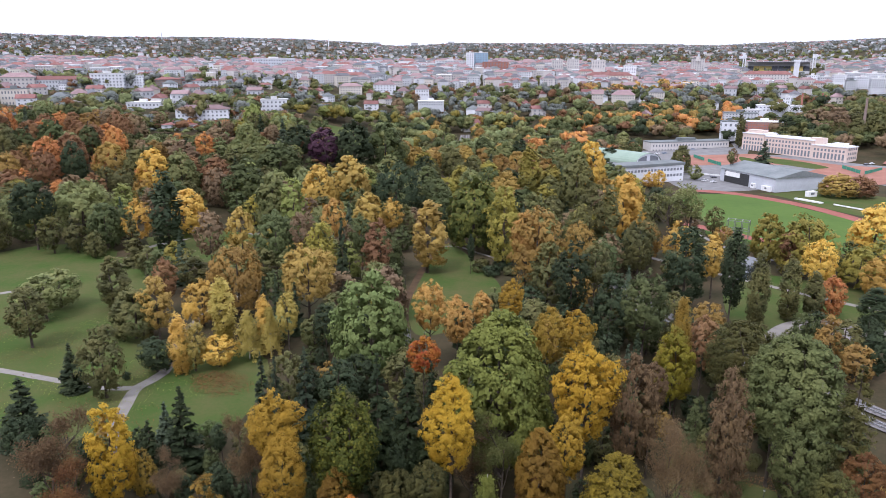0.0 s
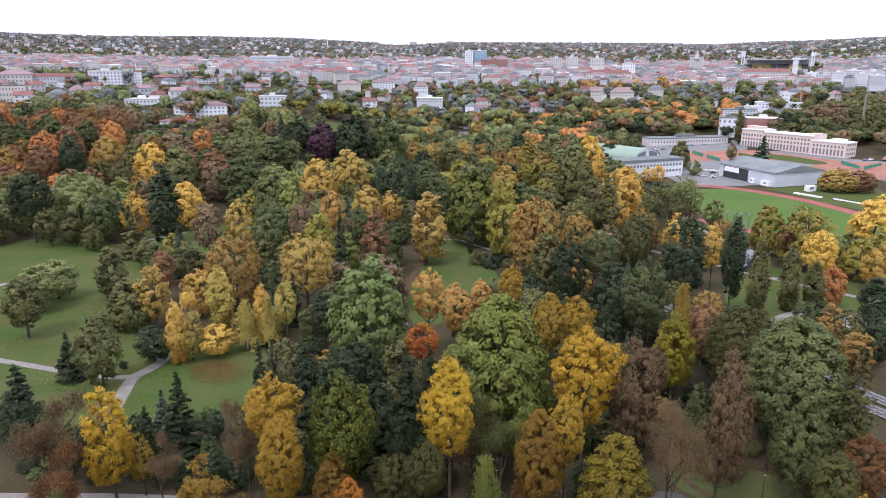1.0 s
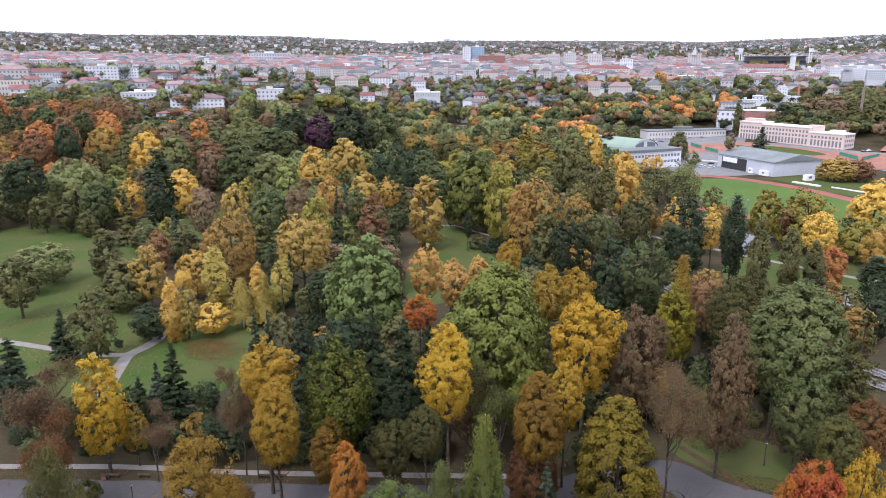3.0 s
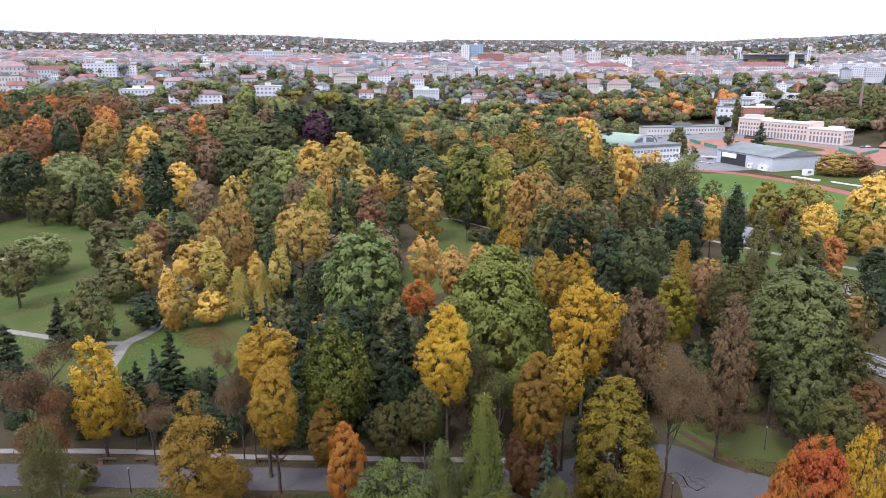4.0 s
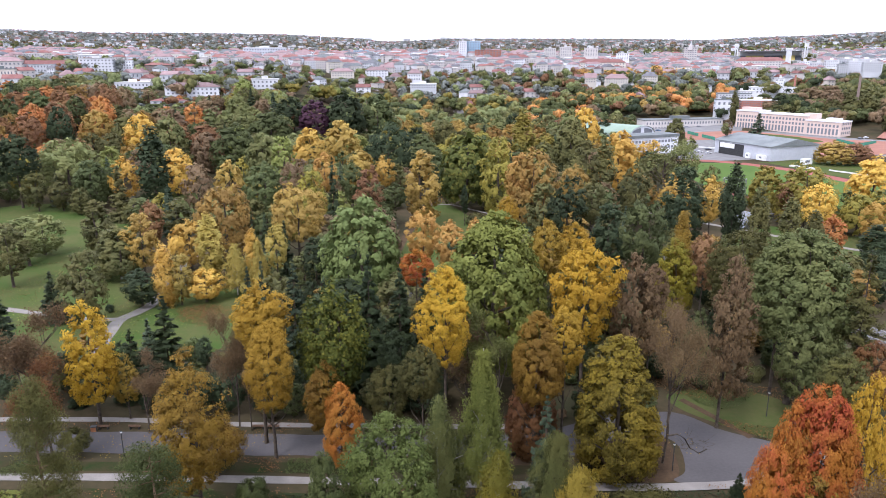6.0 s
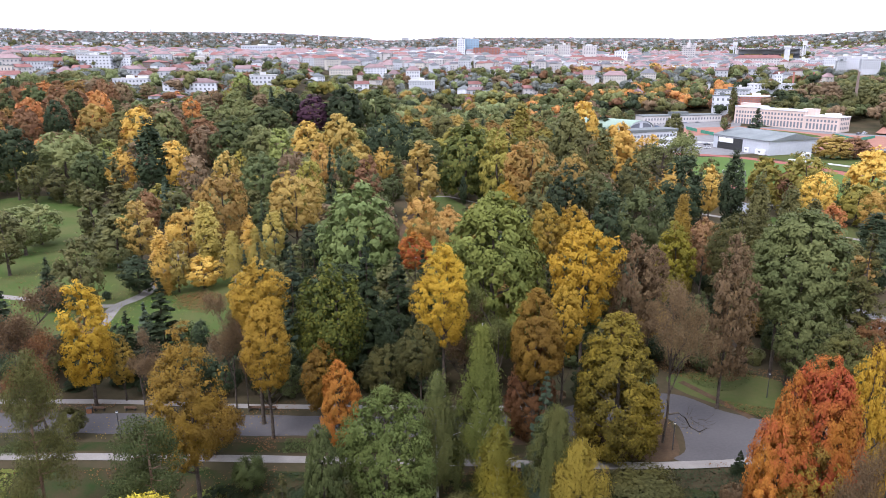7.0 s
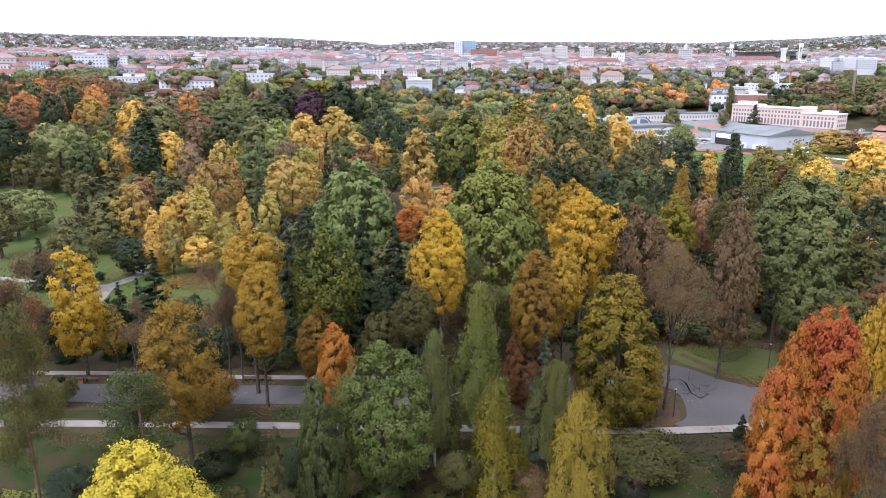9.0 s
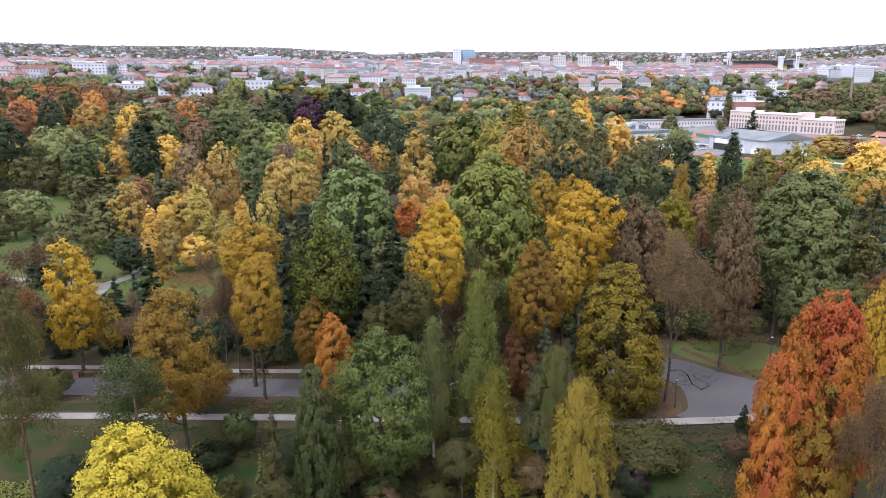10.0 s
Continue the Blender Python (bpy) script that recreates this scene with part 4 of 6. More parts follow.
grow("bush", 37.4, 76.0, 4.5, 2.8, "brown")
grow("bush", -43.4, 74.0, 4.2, 6.1, "blue")
grow("pine", -46.5, 72.2, 25.5, 6.2, "olive")
grow("maple", -2.0, 88.1, 19.8, 5.5, "olive")
grow("maple", -13.6, 87.3, 14.7, 5.8, "orange", crown_part=0.85)
grow("chestnut", 25.2, 87.1, 21.1, 11.0, "greengold", crown_part=0.96)
grow("chestnut", 14.1, 90.4, 23.8, 7.2, "bronze")
grow("bush", 45.4, 80.0, 2.0, 6.7, "rust")
grow("bush", -31.3, 88.0, 8.5, 7.5, "bronze")
grow("chestnut", 14.1, 93.4, 14.0, 7.3, "rust")
grow("maple", -7.2, 95.2, 13.5, 6.1, "olive")
grow("spruce", 41.2, 82.6, 3.4, 2.0, "dark")
grow("maple", -16.1, 94.3, 14.6, 6.4, "bronze")
grow("bare", 33.2, 90.3, 21.8, 6.7, "brown")
grow("linden", -24.2, 92.6, 21.5, 6.6, "yellow", crown_part=0.62)
grow("linden", 1.3, 98.9, 27.8, 8.4, "gold", crown_part=0.55)
grow("maple", -26.6, 96.8, 26.2, 9.0, "yellow", crown_part=0.44)
grow("linden", 19.6, 98.1, 22.5, 5.5, "yellow")
grow("maple", -6.6, 101.0, 16.8, 5.2, "dark")
grow("maple", -14.9, 100.5, 25.4, 12.6, "deep", crown_part=0.72)
grow("bare", 9.9, 102.2, 19.1, 6.1, "pale")
grow("maple", 56.4, 87.1, 18.9, 5.6, "olive")
grow("bare", 4.8, 104.6, 15.6, 8.1, "brown")
grow("bare", -29.9, 100.7, 15.3, 3.5, "brown")
grow("bare", -32.2, 102.0, 18.7, 5.0, "brown")
grow("bare", -56.7, 91.3, 15.3, 6.6, "rust")
grow("bush", -54.0, 93.0, 4.8, 3.8, "olive")
grow("linden", 45.2, 100.4, 29.0, 6.9, "brown", crown_part=0.8)
grow("bare", -46.1, 100.0, 12.4, 5.0, "brown")
grow("maple", 24.9, 110.2, 28.7, 10.6, "gold", crown_part=0.6)
grow("spruce", -6.2, 110.0, 24.6, 8.4, "dark")
grow("maple", 65.1, 94.2, 17.5, 6.2, "rust")
grow("bigmaple", 10.0, 114.7, 32.5, 18.6, "fresh", crown_part=0.82)
grow("bare", -61.6, 97.6, 20.2, 8.2, "brown")
grow("spruce", -11.6, 112.0, 26.4, 7.6, "dark")
grow("maple", 58.0, 100.6, 19.7, 8.1, "sage")
grow("linden", -51.1, 104.8, 11.4, 4.1, "ochre")
grow("maple", 33.7, 111.7, 26.1, 8.4, "brown", crown_part=0.75)
grow("linden", -55.2, 102.9, 21.7, 7.4, "gold", crown_part=0.78)
grow("spruce", -2.0, 115.0, 23.0, 6.8, "dark")
grow("larch", -30.3, 114.9, 24.6, 4.7, "blue")
grow("maple", 37.7, 114.1, 23.5, 5.5, "brown")
grow("larch", 66.8, 101.5, 29.0, 11.0, "olive")
grow("bigmaple", 60.5, 108.5, 30.8, 14.6, "sage", crown_part=0.6)
grow("spruce", -53.2, 112.5, 13.0, 6.4, "dark")
grow("maple", 59.1, 111.9, 28.9, 9.9, "sage")
grow("spruce", -48.9, 117.0, 17.5, 8.2, "dark")
grow("maple", -3.9, 127.3, 23.0, 6.6, "red", crown_part=0.3)
grow("spruce", -27.3, 126.0, 21.6, 6.7, "blue")
grow("spruce", -36.5, 128.0, 19.6, 4.8, "blue")
grow("maple", 21.3, 131.4, 27.7, 7.1, "ochre")
grow("maple", 27.0, 131.2, 27.1, 6.2, "yellow")
grow("oak", 58.6, 125.5, 26.5, 12.5, "olive")
grow("linden", 47.1, 130.5, 24.1, 7.8, "yellowgreen")
grow("maple", 15.0, 143.0, 30.0, 5.2, "yellow")
grow("poplar", 49.6, 135.0, 28.5, 4.1, "ochre")
grow("maple", 56.5, 140.4, 22.6, 6.9, "rust")
grow("maple", 3.3, 153.6, 22.9, 8.2, "amber")
grow("spruce", -85.6, 128.0, 14.0, 9.1, "dark")
grow("bigmaple", -17.4, 156.6, 27.3, 17.0, "leaf", crown_part=0.86)
grow("maple", 8.7, 158.2, 22.2, 5.8, "amber")
grow("maple", -3.2, 160.6, 24.1, 8.0, "amber")
grow("linden", -78.0, 146.6, 17.8, 9.0, "olive", crown_part=0.92)
grow("maple", 49.8, 161.2, 26.5, 11.0, "green")
grow("poplar", -65.0, 159.0, 15.9, 5.1, "gold")
grow("linden", -39.8, 167.1, 18.8, 5.6, "straw")
grow("linden", -62.3, 161.2, 12.9, 6.0, "straw")
grow("maple", -57.1, 163.7, 8.6, 8.4, "gold")
grow("spruce", -87.2, 150.0, 12.2, 6.1, "dark")
grow("bush", -77.4, 156.0, 2.1, 2.2, "dark")
grow("birch", -50.7, 168.5, 13.6, 7.7, "straw")
grow("maple", -71.8, 160.8, 9.6, 9.3, "dark")
grow("birch", -45.4, 170.3, 13.8, 6.6, "straw")
grow("poplar", -47.2, 172.0, 16.4, 4.6, "gold")
grow("linden", 44.2, 172.8, 22.5, 9.2, "dark")
grow("bush", -66.4, 172.0, 14.5, 4.3, "gold")
grow("poplar", -60.7, 180.0, 18.7, 7.2, "straw")
grow("linden", 36.1, 187.0, 27.3, 9.9, "dark")
grow("spruce", -41.9, 186.0, 15.5, 5.6, "dark")
grow("spruce", -46.9, 185.0, 18.1, 4.9, "dark")
grow("spruce", -51.2, 188.0, 16.7, 4.7, "dark")
grow("maple", 43.8, 191.7, 25.5, 8.6, "olive")
grow("linden", -78.9, 180.6, 18.8, 8.1, "ochre")
grow("oak", -39.9, 195.9, 23.9, 14.9, "ochre")
grow("poplar", 10.2, 244.5, 15.0, 2.8, "dark")
for bx, by, bw in ((13.5, 248, 6), (18, 243, 7), (22, 252, 7), (15, 256, 5), (25, 244, 6)):
    grow("bush", bx, by, 0.5 * bw, bw, "dark" if bw > 6 else "olive", "beside the small lawn")
grow("bigmaple", -86.3, 182.7, 14.8, 13.0, "olive", crown_part=0.92)
grow("ash", -112.0, 176.0, 17.5, 10.0, "olive", crown_part=0.8)
grow("poplar", 88.0, 184.0, 25.5, 6.1, "olive")
grow("maple", -70.3, 191.7, 14.6, 8.8, "yellow")
grow("linden", 31.9, 202.1, 22.7, 10.4, "olive")
grow("poplar", 82.7, 189.0, 30.5, 6.8, "dark")
grow("oak", -62.4, 201.1, 22.3, 15.9, "bronze")
grow("maple", 29.5, 211.0, 31.9, 15.2, "bronze")
grow("maple", 26.4, 213.7, 30.1, 8.7, "amber")
grow("spruce", -32.3, 215.0, 29.0, 5.6, "dark")
grow("linden", 74.4, 204.6, 27.0, 13.1, "dark")
grow("maple", -85.6, 201.7, 18.1, 8.7, "rust")
grow("maple", 43.9, 216.8, 26.2, 9.3, "ochre")
grow("poplar", 103.7, 197.0, 19.4, 6.6, "olive")
grow("poplar", 110.5, 196.0, 15.5, 6.2, "olive")
grow("poplar", 124.1, 188.0, 13.1, 8.6, "dark")
grow("linden", -21.2, 227.2, 24.4, 11.2, "rust")
grow("maple", 116.5, 196.8, 13.8, 8.9, "orange")
grow("maple", -27.9, 229.8, 26.1, 9.0, "green")
grow("ash", -119.0, 196.0, 14.5, 12.0, "pale", crown_part=0.8)
grow("linden", 87.9, 216.6, 22.5, 7.9, "yellow")
grow("linden", -103.5, 206.0, 17.5, 11.8, "olive", crown_part=0.92)
grow("linden", -42.6, 232.1, 22.4, 10.7, "yellowgreen")
grow("linden", 67.5, 231.0, 26.2, 9.8, "olive")
grow("maple", -121.1, 208.3, 12.7, 11.8, "pale")
grow("linden", -5.8, 246.1, 27.2, 15.6, "ochre")
grow("maple", -50.1, 241.8, 24.8, 9.1, "brown")
grow("maple", 122.1, 215.9, 20.2, 9.7, "gold")
grow("linden", 22.8, 251.6, 31.1, 13.1, "yellowgreen")
grow("maple", -61.5, 247.9, 22.9, 14.6, "green")
grow("maple", 141.0, 214.1, 15.3, 10.7, "yellow")
grow("linden", 51.9, 259.9, 23.9, 9.8, "olive")
grow("maple", -87.3, 252.1, 22.1, 10.7, "brown")
grow("maple", -42.7, 263.9, 24.5, 9.5, "amber")
grow("maple", 142.4, 227.4, 14.1, 12.1, "yellowgreen")
grow("maple", -77.0, 257.2, 22.6, 11.3, "ochre")
grow("maple", 88.2, 254.1, 17.7, 10.5, "yellow")
grow("maple", 125.3, 241.7, 16.8, 8.4, "rust")
grow("oak", 130.6, 239.9, 23.1, 19.7, "yellowgreen")
grow("linden", 57.9, 267.0, 28.6, 10.0, "olive")
grow("poplar", 65.3, 269.0, 28.5, 9.2, "olive")
grow("maple", 12.7, 277.2, 31.1, 21.1, "deep")
grow("spruce", -117.4, 255.0, 21.0, 8.7, "olive")
grow("maple", -31.3, 287.5, 22.4, 12.6, "ochre")
grow("maple", 126.2, 260.5, 18.9, 12.4, "yellowgreen")
grow("maple", -22.2, 289.8, 19.8, 9.0, "yellow")
grow("poplar", -111.7, 274.0, 33.7, 12.8, "dark")
grow("linden", 77.7, 293.5, 29.2, 17.6, "gold")
grow("bare", 104.4, 286.6, 23.9, 13.2, "pale")
grow("linden", -65.3, 298.3, 26.8, 11.6, "fresh")
grow("bare", 97.8, 293.0, 24.7, 14.9, "pale")
grow("maple", -127.1, 282.2, 20.2, 11.0, "gold")
grow("maple", -138.8, 277.6, 19.1, 13.1, "green")
grow("linden", 167.6, 261.2, 22.8, 16.3, "gold")
grow("maple", -156.4, 269.8, 15.7, 9.3, "olive")
grow("maple", -75.5, 303.0, 27.0, 15.2, "pale")
grow("maple", -165.1, 273.8, 29.7, 14.1, "dark")
grow("maple", -112.4, 300.1, 20.3, 15.6, "gold")
grow("oak", -21.7, 323.3, 30.5, 21.9, "dark")
grow("maple", 122.6, 306.6, 12.6, 8.1, "olive")
grow("oak", -155.0, 292.6, 24.2, 23.2, "pale")
grow("maple", 64.9, 333.3, 30.9, 16.7, "olive")
grow("maple", -60.5, 335.3, 24.9, 16.8, "yellow")
grow("maple", -98.6, 341.9, 24.8, 19.8, "green")
grow("maple", -48.0, 358.7, 26.7, 18.5, "ochre")
grow("poplar", 46.2, 372.0, 33.5, 12.5, "yellowgreen")
grow("maple", -135.9, 358.3, 26.0, 16.6, "pale")
grow("linden", 72.4, 377.7, 33.0, 13.3, "pale")
grow("maple", -150.1, 358.3, 26.2, 16.6, "gold")
grow("linden", 82.0, 383.2, 33.2, 16.0, "gold")
grow("maple", -200.9, 347.5, 26.5, 12.8, "rust")
grow("maple", -193.2, 362.4, 27.5, 12.1, "dark")
grow("maple", -95.0, 404.6, 22.7, 23.3, "green")
grow("maple", -186.5, 388.3, 21.6, 16.7, "ochre")
grow("maple", -217.8, 383.3, 23.8, 16.5, "orange")
grow("maple", 132.7, 423.7, 11.7, 8.3, "gold")
grow("maple", 127.9, 426.9, 10.2, 9.8, "gold")
grow("maple", -211.8, 395.2, 23.5, 16.4, "rust")
grow("maple", -145.9, 427.3, 21.0, 11.6, "orange")
grow("maple", 228.1, 395.6, 13.9, 18.1, "ochre")
grow("maple", -58.3, 454.7, 33.0, 23.9, "dark")
grow("maple", -196.2, 417.5, 23.7, 12.6, "orange")
grow("maple", 240.7, 395.2, 12.7, 16.2, "rust")
grow("maple", -78.1, 459.2, 23.4, 21.2, "purple")
grow("maple", -38.6, 469.6, 34.3, 23.2, "green")
grow("maple", -95.5, 464.1, 20.8, 20.7, "dark")
grow("maple", 167.1, 456.9, 10.5, 9.7, "pale")
grow("maple", 189.3, 456.0, 19.1, 5.2, "pale")
grow("maple", 190.9, 456.2, 21.3, 5.9, "brown")
grow("maple", 165.5, 482.6, 19.8, 13.3, "olive")
grow("spruce", 220.9, 478.0, 23.2, 16.2, "blue")
grow("poplar", 254.6, 600.0, 31.1, 7.7, "olive")
grow("maple", 295.7, 613.9, 14.4, 19.7, "olive")
grow("maple", 304.5, 623.4, 22.4, 17.0, "dark")
grow("maple", 298.3, 643.7, 12.0, 18.6, "green")
grow("linden", 378.5, 603.8, 22.1, 19.4, "green")
grow("maple", 323.4, 644.5, 18.4, 22.7, "green")
grow("maple", 227.9, 684.4, 9.6, 21.9, "olive")
grow("maple", 245.7, 684.8, 7.9, 24.2, "orange")
grow("maple", 189.2, 704.9, 11.0, 24.8, "pale")
grow("maple", 262.2, 684.4, 6.4, 22.0, "rust")
grow("maple", 206.0, 704.9, 12.8, 24.8, "rust")
grow("linden", 346.2, 650.2, 23.3, 26.0, "brown")
grow("maple", 220.2, 704.5, 9.1, 22.6, "green")
grow("linden", 359.7, 644.9, 24.5, 24.7, "brown")
grow("linden", 377.3, 645.1, 20.7, 25.8, "olive")
grow("maple", 391.3, 640.1, 20.7, 25.6, "olive")
for tx, ty, tall in ((338, 598, 19), (352, 596, 22), (366, 594, 23), (381, 590, 21), (396, 588, 22), (345, 606, 24), (374, 603, 25), (408, 584, 19)):
    grow("linden", tx, ty, tall, 17, "brown" if tx % 2 else "olive", "behind the sports ground")


# ---- the rest of the woodland ----
def inside(x, y, poly):
    hit = False
    for (x0, y0), (x1, y1) in zip(poly, poly[1:] + poly[:1]):
        if (y0 > y) != (y1 > y) and x < (x1 - x0) * (y - y0) / (y1 - y0) + x0:
            hit = not hit
    return hit


OPEN = (
    [(-72, 126), (-36, 126), (-32, 160), (-40, 174), (-70, 174)],
    [(-200, 128), (-60, 124), (-54, 150), (-62, 232), (-92, 210), (-118, 262), (-150, 268), (-215, 262)],
    [(-16, 165), (-16, 250), (-8, 300), (10, 300), (26, 235), (12, 190), (0, 165)],
    [(-125, 640), (-112, 520), (-56, 520), (-52, 640)],
    [(30, 80), (36, 108), (40, 114), (60, 114), (66, 100), (66, 80)],
    [(-150, 60), (-150, 106), (-60, 105.8), (-33, 103.8), (20, 102), (30, 60)],
    [(104, 420), (112, 300), (122, 262), (170, 246), (300, 300), (420, 520), (330, 545), (262, 615), (170, 625), (150, 520), (104, 470)],
    [(84, 176), (96, 246), (130, 246), (175, 204), (160, 176)],
    [(62, 300), (90, 250), (150, 196), (172, 186), (176, 200), (100, 262), (72, 300)],
    [(84, 110), (76, 158), (52, 236), (62, 236), (94, 158), (118, 116)], [(10, 560), (8, 690), (28, 690), (26, 560)],
    [(-132, 258), (-130, 308), (-78, 308), (-70, 262), (-96, 256)],
    [(-16, 165), (-8, 150), (0, 150), (0, 165)],
    [(-76, 160), (-80, 200), (-66, 235), (-58, 232), (-66, 200), (-66, 160)],
)
KINDS = ("beech", "hornbeam", "ash", "linden", "elm", "beech", "spruce", "ash", "hornbeam")
fill_rng = random.Random(11)


def zone_colour(x, y, kind):
    """Autumn colour by part of the park."""
    b = x / y
    if kind == "spruce":
        return fill_rng.choice(("dark", "dark", "blue"))
    if kind == "shrub":
        pool = ("dark", "dark", "green", "brown", "dark")
    elif y < 122:
        pool = ("dark", "olive", "green", "dark", "dark", "olive", "green")
    elif y < 175:
        pool = ("dark", "dark", "green", "olive", "olive", "bronze", "green", "dark")
    elif b < -0.3 and y > 330:
        pool = ("rust", "olive", "orange", "rust", "green", "olive", "brown", "green", "bronze", "sage")
    elif y > 480 and b > 0.42:
        pool = ("olive", "brown", "olive", "green", "dark", "olive")
    elif y > 420 and b > 0.12:
        pool = ("rust", "olive", "green", "olive", "ochre", "green", "brown", "pale", "dark", "orange")
    elif b < -0.1:
        pool = ("green", "olive", "pale", "pale", "yellowgreen", "olive", "fresh", "brown", "green", "sage")
    elif y > 330:
        pool = ("green", "olive", "pale", "pale", "ochre", "dark", "olive", "yellowgreen", "green", "sage", "bronze")
    else:
        pool = ("olive", "bronze", "green", "pale", "brown", "olive", "green", "yellowgreen", "dark")
    return fill_rng.choice(pool)


cells = {}
for tx, ty, tw, th in TREES:
    cells.setdefault((int(tx // 20), int(ty // 20)), []).append((tx, ty, tw))


def crowded(x, y, w):
    i, j = int(x // 20), int(y // 20)
    return any(math.hypot(x - a, y - b) < 0.40 * (w + c) for di in (-1, 0, 1) for dj in (-1, 0, 1) for a, b, c in cells.get((i + di, j + dj), ()))


LISTED = list(TREES)
# things kept in the camera's view over the trees before them: x, y, width, lowest and highest point
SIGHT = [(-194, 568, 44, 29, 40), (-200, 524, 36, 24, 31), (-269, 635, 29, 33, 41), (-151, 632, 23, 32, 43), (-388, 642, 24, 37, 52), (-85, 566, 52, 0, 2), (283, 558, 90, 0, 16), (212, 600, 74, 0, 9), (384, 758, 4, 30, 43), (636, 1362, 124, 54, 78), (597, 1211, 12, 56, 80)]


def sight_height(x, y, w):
    """How high a tree may grow without hiding what lies behind it from the camera."""
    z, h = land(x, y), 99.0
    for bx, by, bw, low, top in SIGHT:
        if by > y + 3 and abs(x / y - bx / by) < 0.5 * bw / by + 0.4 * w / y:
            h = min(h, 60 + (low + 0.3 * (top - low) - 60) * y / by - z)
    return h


def view_headroom(x, y, w):
    """How high a filler tree may grow here without hiding the listed ones from the camera."""
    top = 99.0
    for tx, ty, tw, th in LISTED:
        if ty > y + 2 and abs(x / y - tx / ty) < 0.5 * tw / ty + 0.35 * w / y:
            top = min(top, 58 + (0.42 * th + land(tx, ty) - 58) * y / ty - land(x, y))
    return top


def fill(count, near, far, w_min, w_max, h_min, h_max, kinds=KINDS):
    for _ in range(count):
        y = math.sqrt(fill_rng.uniform(near * near, far * far))
        x = fill_rng.uniform(-0.68, 0.68) * y
        w = fill_rng.uniform(w_min, w_max)
        if crowded(x, y, w) or any(inside(x, y, p) for p in OPEN):
            continue
        kind = fill_rng.choice(kinds)
        h = fill_rng.uniform(h_min, h_max)
        room = min(view_headroom(x, y, w), sight_height(x, y, w))
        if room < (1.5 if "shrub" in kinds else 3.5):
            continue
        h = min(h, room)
        w = min(w, h * 0.8)
        if kind == "spruce":
            w *= 0.6
        grow(kind, x, y, h, w, zone_colour(x, y, kind), "in dense woodland", "woodland trees", lower=1)
        cells.setdefault((int(x // 20), int(y // 20)), []).append((x, y, w))


fill(900, 102.5, 122, 3, 6.5, 3.5, 9)
fill(500, 103, 125, 4, 8, 6, 13)
fill(700, 104, 190, 6, 10, 9, 16)
fill(500, 104, 190, 4, 6, 4, 9)
fill(1200, 190, 330, 8.5, 14, 12, 18)
fill(1500, 330, 540, 12, 19, 14, 21)

fill(1100, 103, 117, 2.5, 5, 1.8, 3.6, ("shrub",))
# dense dark undergrowth east of the square
for _ in range(240):
    x, y = fill_rng.uniform(20, 80), fill_rng.uniform(104, 146)
    w = fill_rng.uniform(3.5, 7)
    if any(inside(x, y, p) for p in OPEN) or crowded(x, y, 0.55 * w):
        continue
    kind = fill_rng.choice(("hornbeam", "ash", "shrub", "spruce", "beech"))
    grow(kind, x, y, w * (0.6 if kind == "shrub" else fill_rng.uniform(1.2, 1.8)), w * (0.6 if kind == "spruce" else 1), fill_rng.choice(("dark", "dark", "green", "olive", "dark", "bronze")) if kind != "spruce" else "dark", "in dense undergrowth", "woodland trees", lower=1)
    cells.setdefault((int(x // 20), int(y // 20)), []).append((x, y, 0.7 * w))
for _ in range(34):
    x, y = fill_rng.uniform(-27, 26), fill_rng.uniform(64, 77)
    grow("shrub", x, y, fill_rng.uniform(1.5, 3.2), fill_rng.uniform(2.5, 5), fill_rng.choice(("dark", "green", "dark", "olive", "brown")), "on the shady bank", "bank shrubs", lower=1)

# ground cover near the path: grass tufts, ivy and fallen leaves
def scatter(name, count, x0, x1, y0, y1, size, colour, label, keep):
    rng = np.random.default_rng(count)
    xs, ys = rng.uniform(x0, x1, count), rng.uniform(y0, y1, count)
    rows = [(x, y, land(x, y) + (0.30 if y < 85 else 0.10) + size * 0.3) for x, y in zip(xs, ys) if keep(x, y)]
    pts = np.array(rows)
    me = leaves(name, rng, pts, np.tile(np.array((0, 0, 1.0)), (len(pts), 1)), size)
    me.materials[0] = LEAF[colour]
    tagged(new(name, me), label, "ground cover", "", "stuff")


def patchy(a, b):
    return lambda x, y: noise.noise(Vector((x * 0.09 + a, y * 0.09, b))) > 0.02


scatter("grass_tufts", 42000, -75, -26, 62, 84.3, 0.17, "green", "green grass tufts and ivy on the bank", patchy(0, 0))
scatter("grass_tufts", 34000, -75, -26, 62, 84.3, 0.18, "fresh", "fresh grass blades on the bank", patchy(4, 4))
scatter("grass_tufts", 26000, -26, 50, 62, 83, 0.17, "dark", "dark ivy under the trees", patchy(7, 3))
scatter("grass_tufts", 14000, -80, 14, 88.2, 92.2, 0.14, "green", "grass tufts on the verge", patchy(9, 1))
scatter("fallen_leaves", 14000, -75, 46, 60, 84.5, 0.13, "rust", "brown fallen leaves on the bank", patchy(3, 9))
scatter("fallen_leaves", 5000, -80, 16, 88.6, 92.5, 0.12, "rust", "brown fallen leaves on the verge", patchy(5, 2))
scatter("fallen_leaves", 2600, -80, 20, 99.0, 104.0, 0.12, "rust", "brown fallen leaves beside the benches", patchy(5, 6))
scatter("fallen_leaves", 1500, -80, 40, 92.5, 99.0, 0.10, "ochre", "yellow fallen leaves on the road", patchy(1, 6))
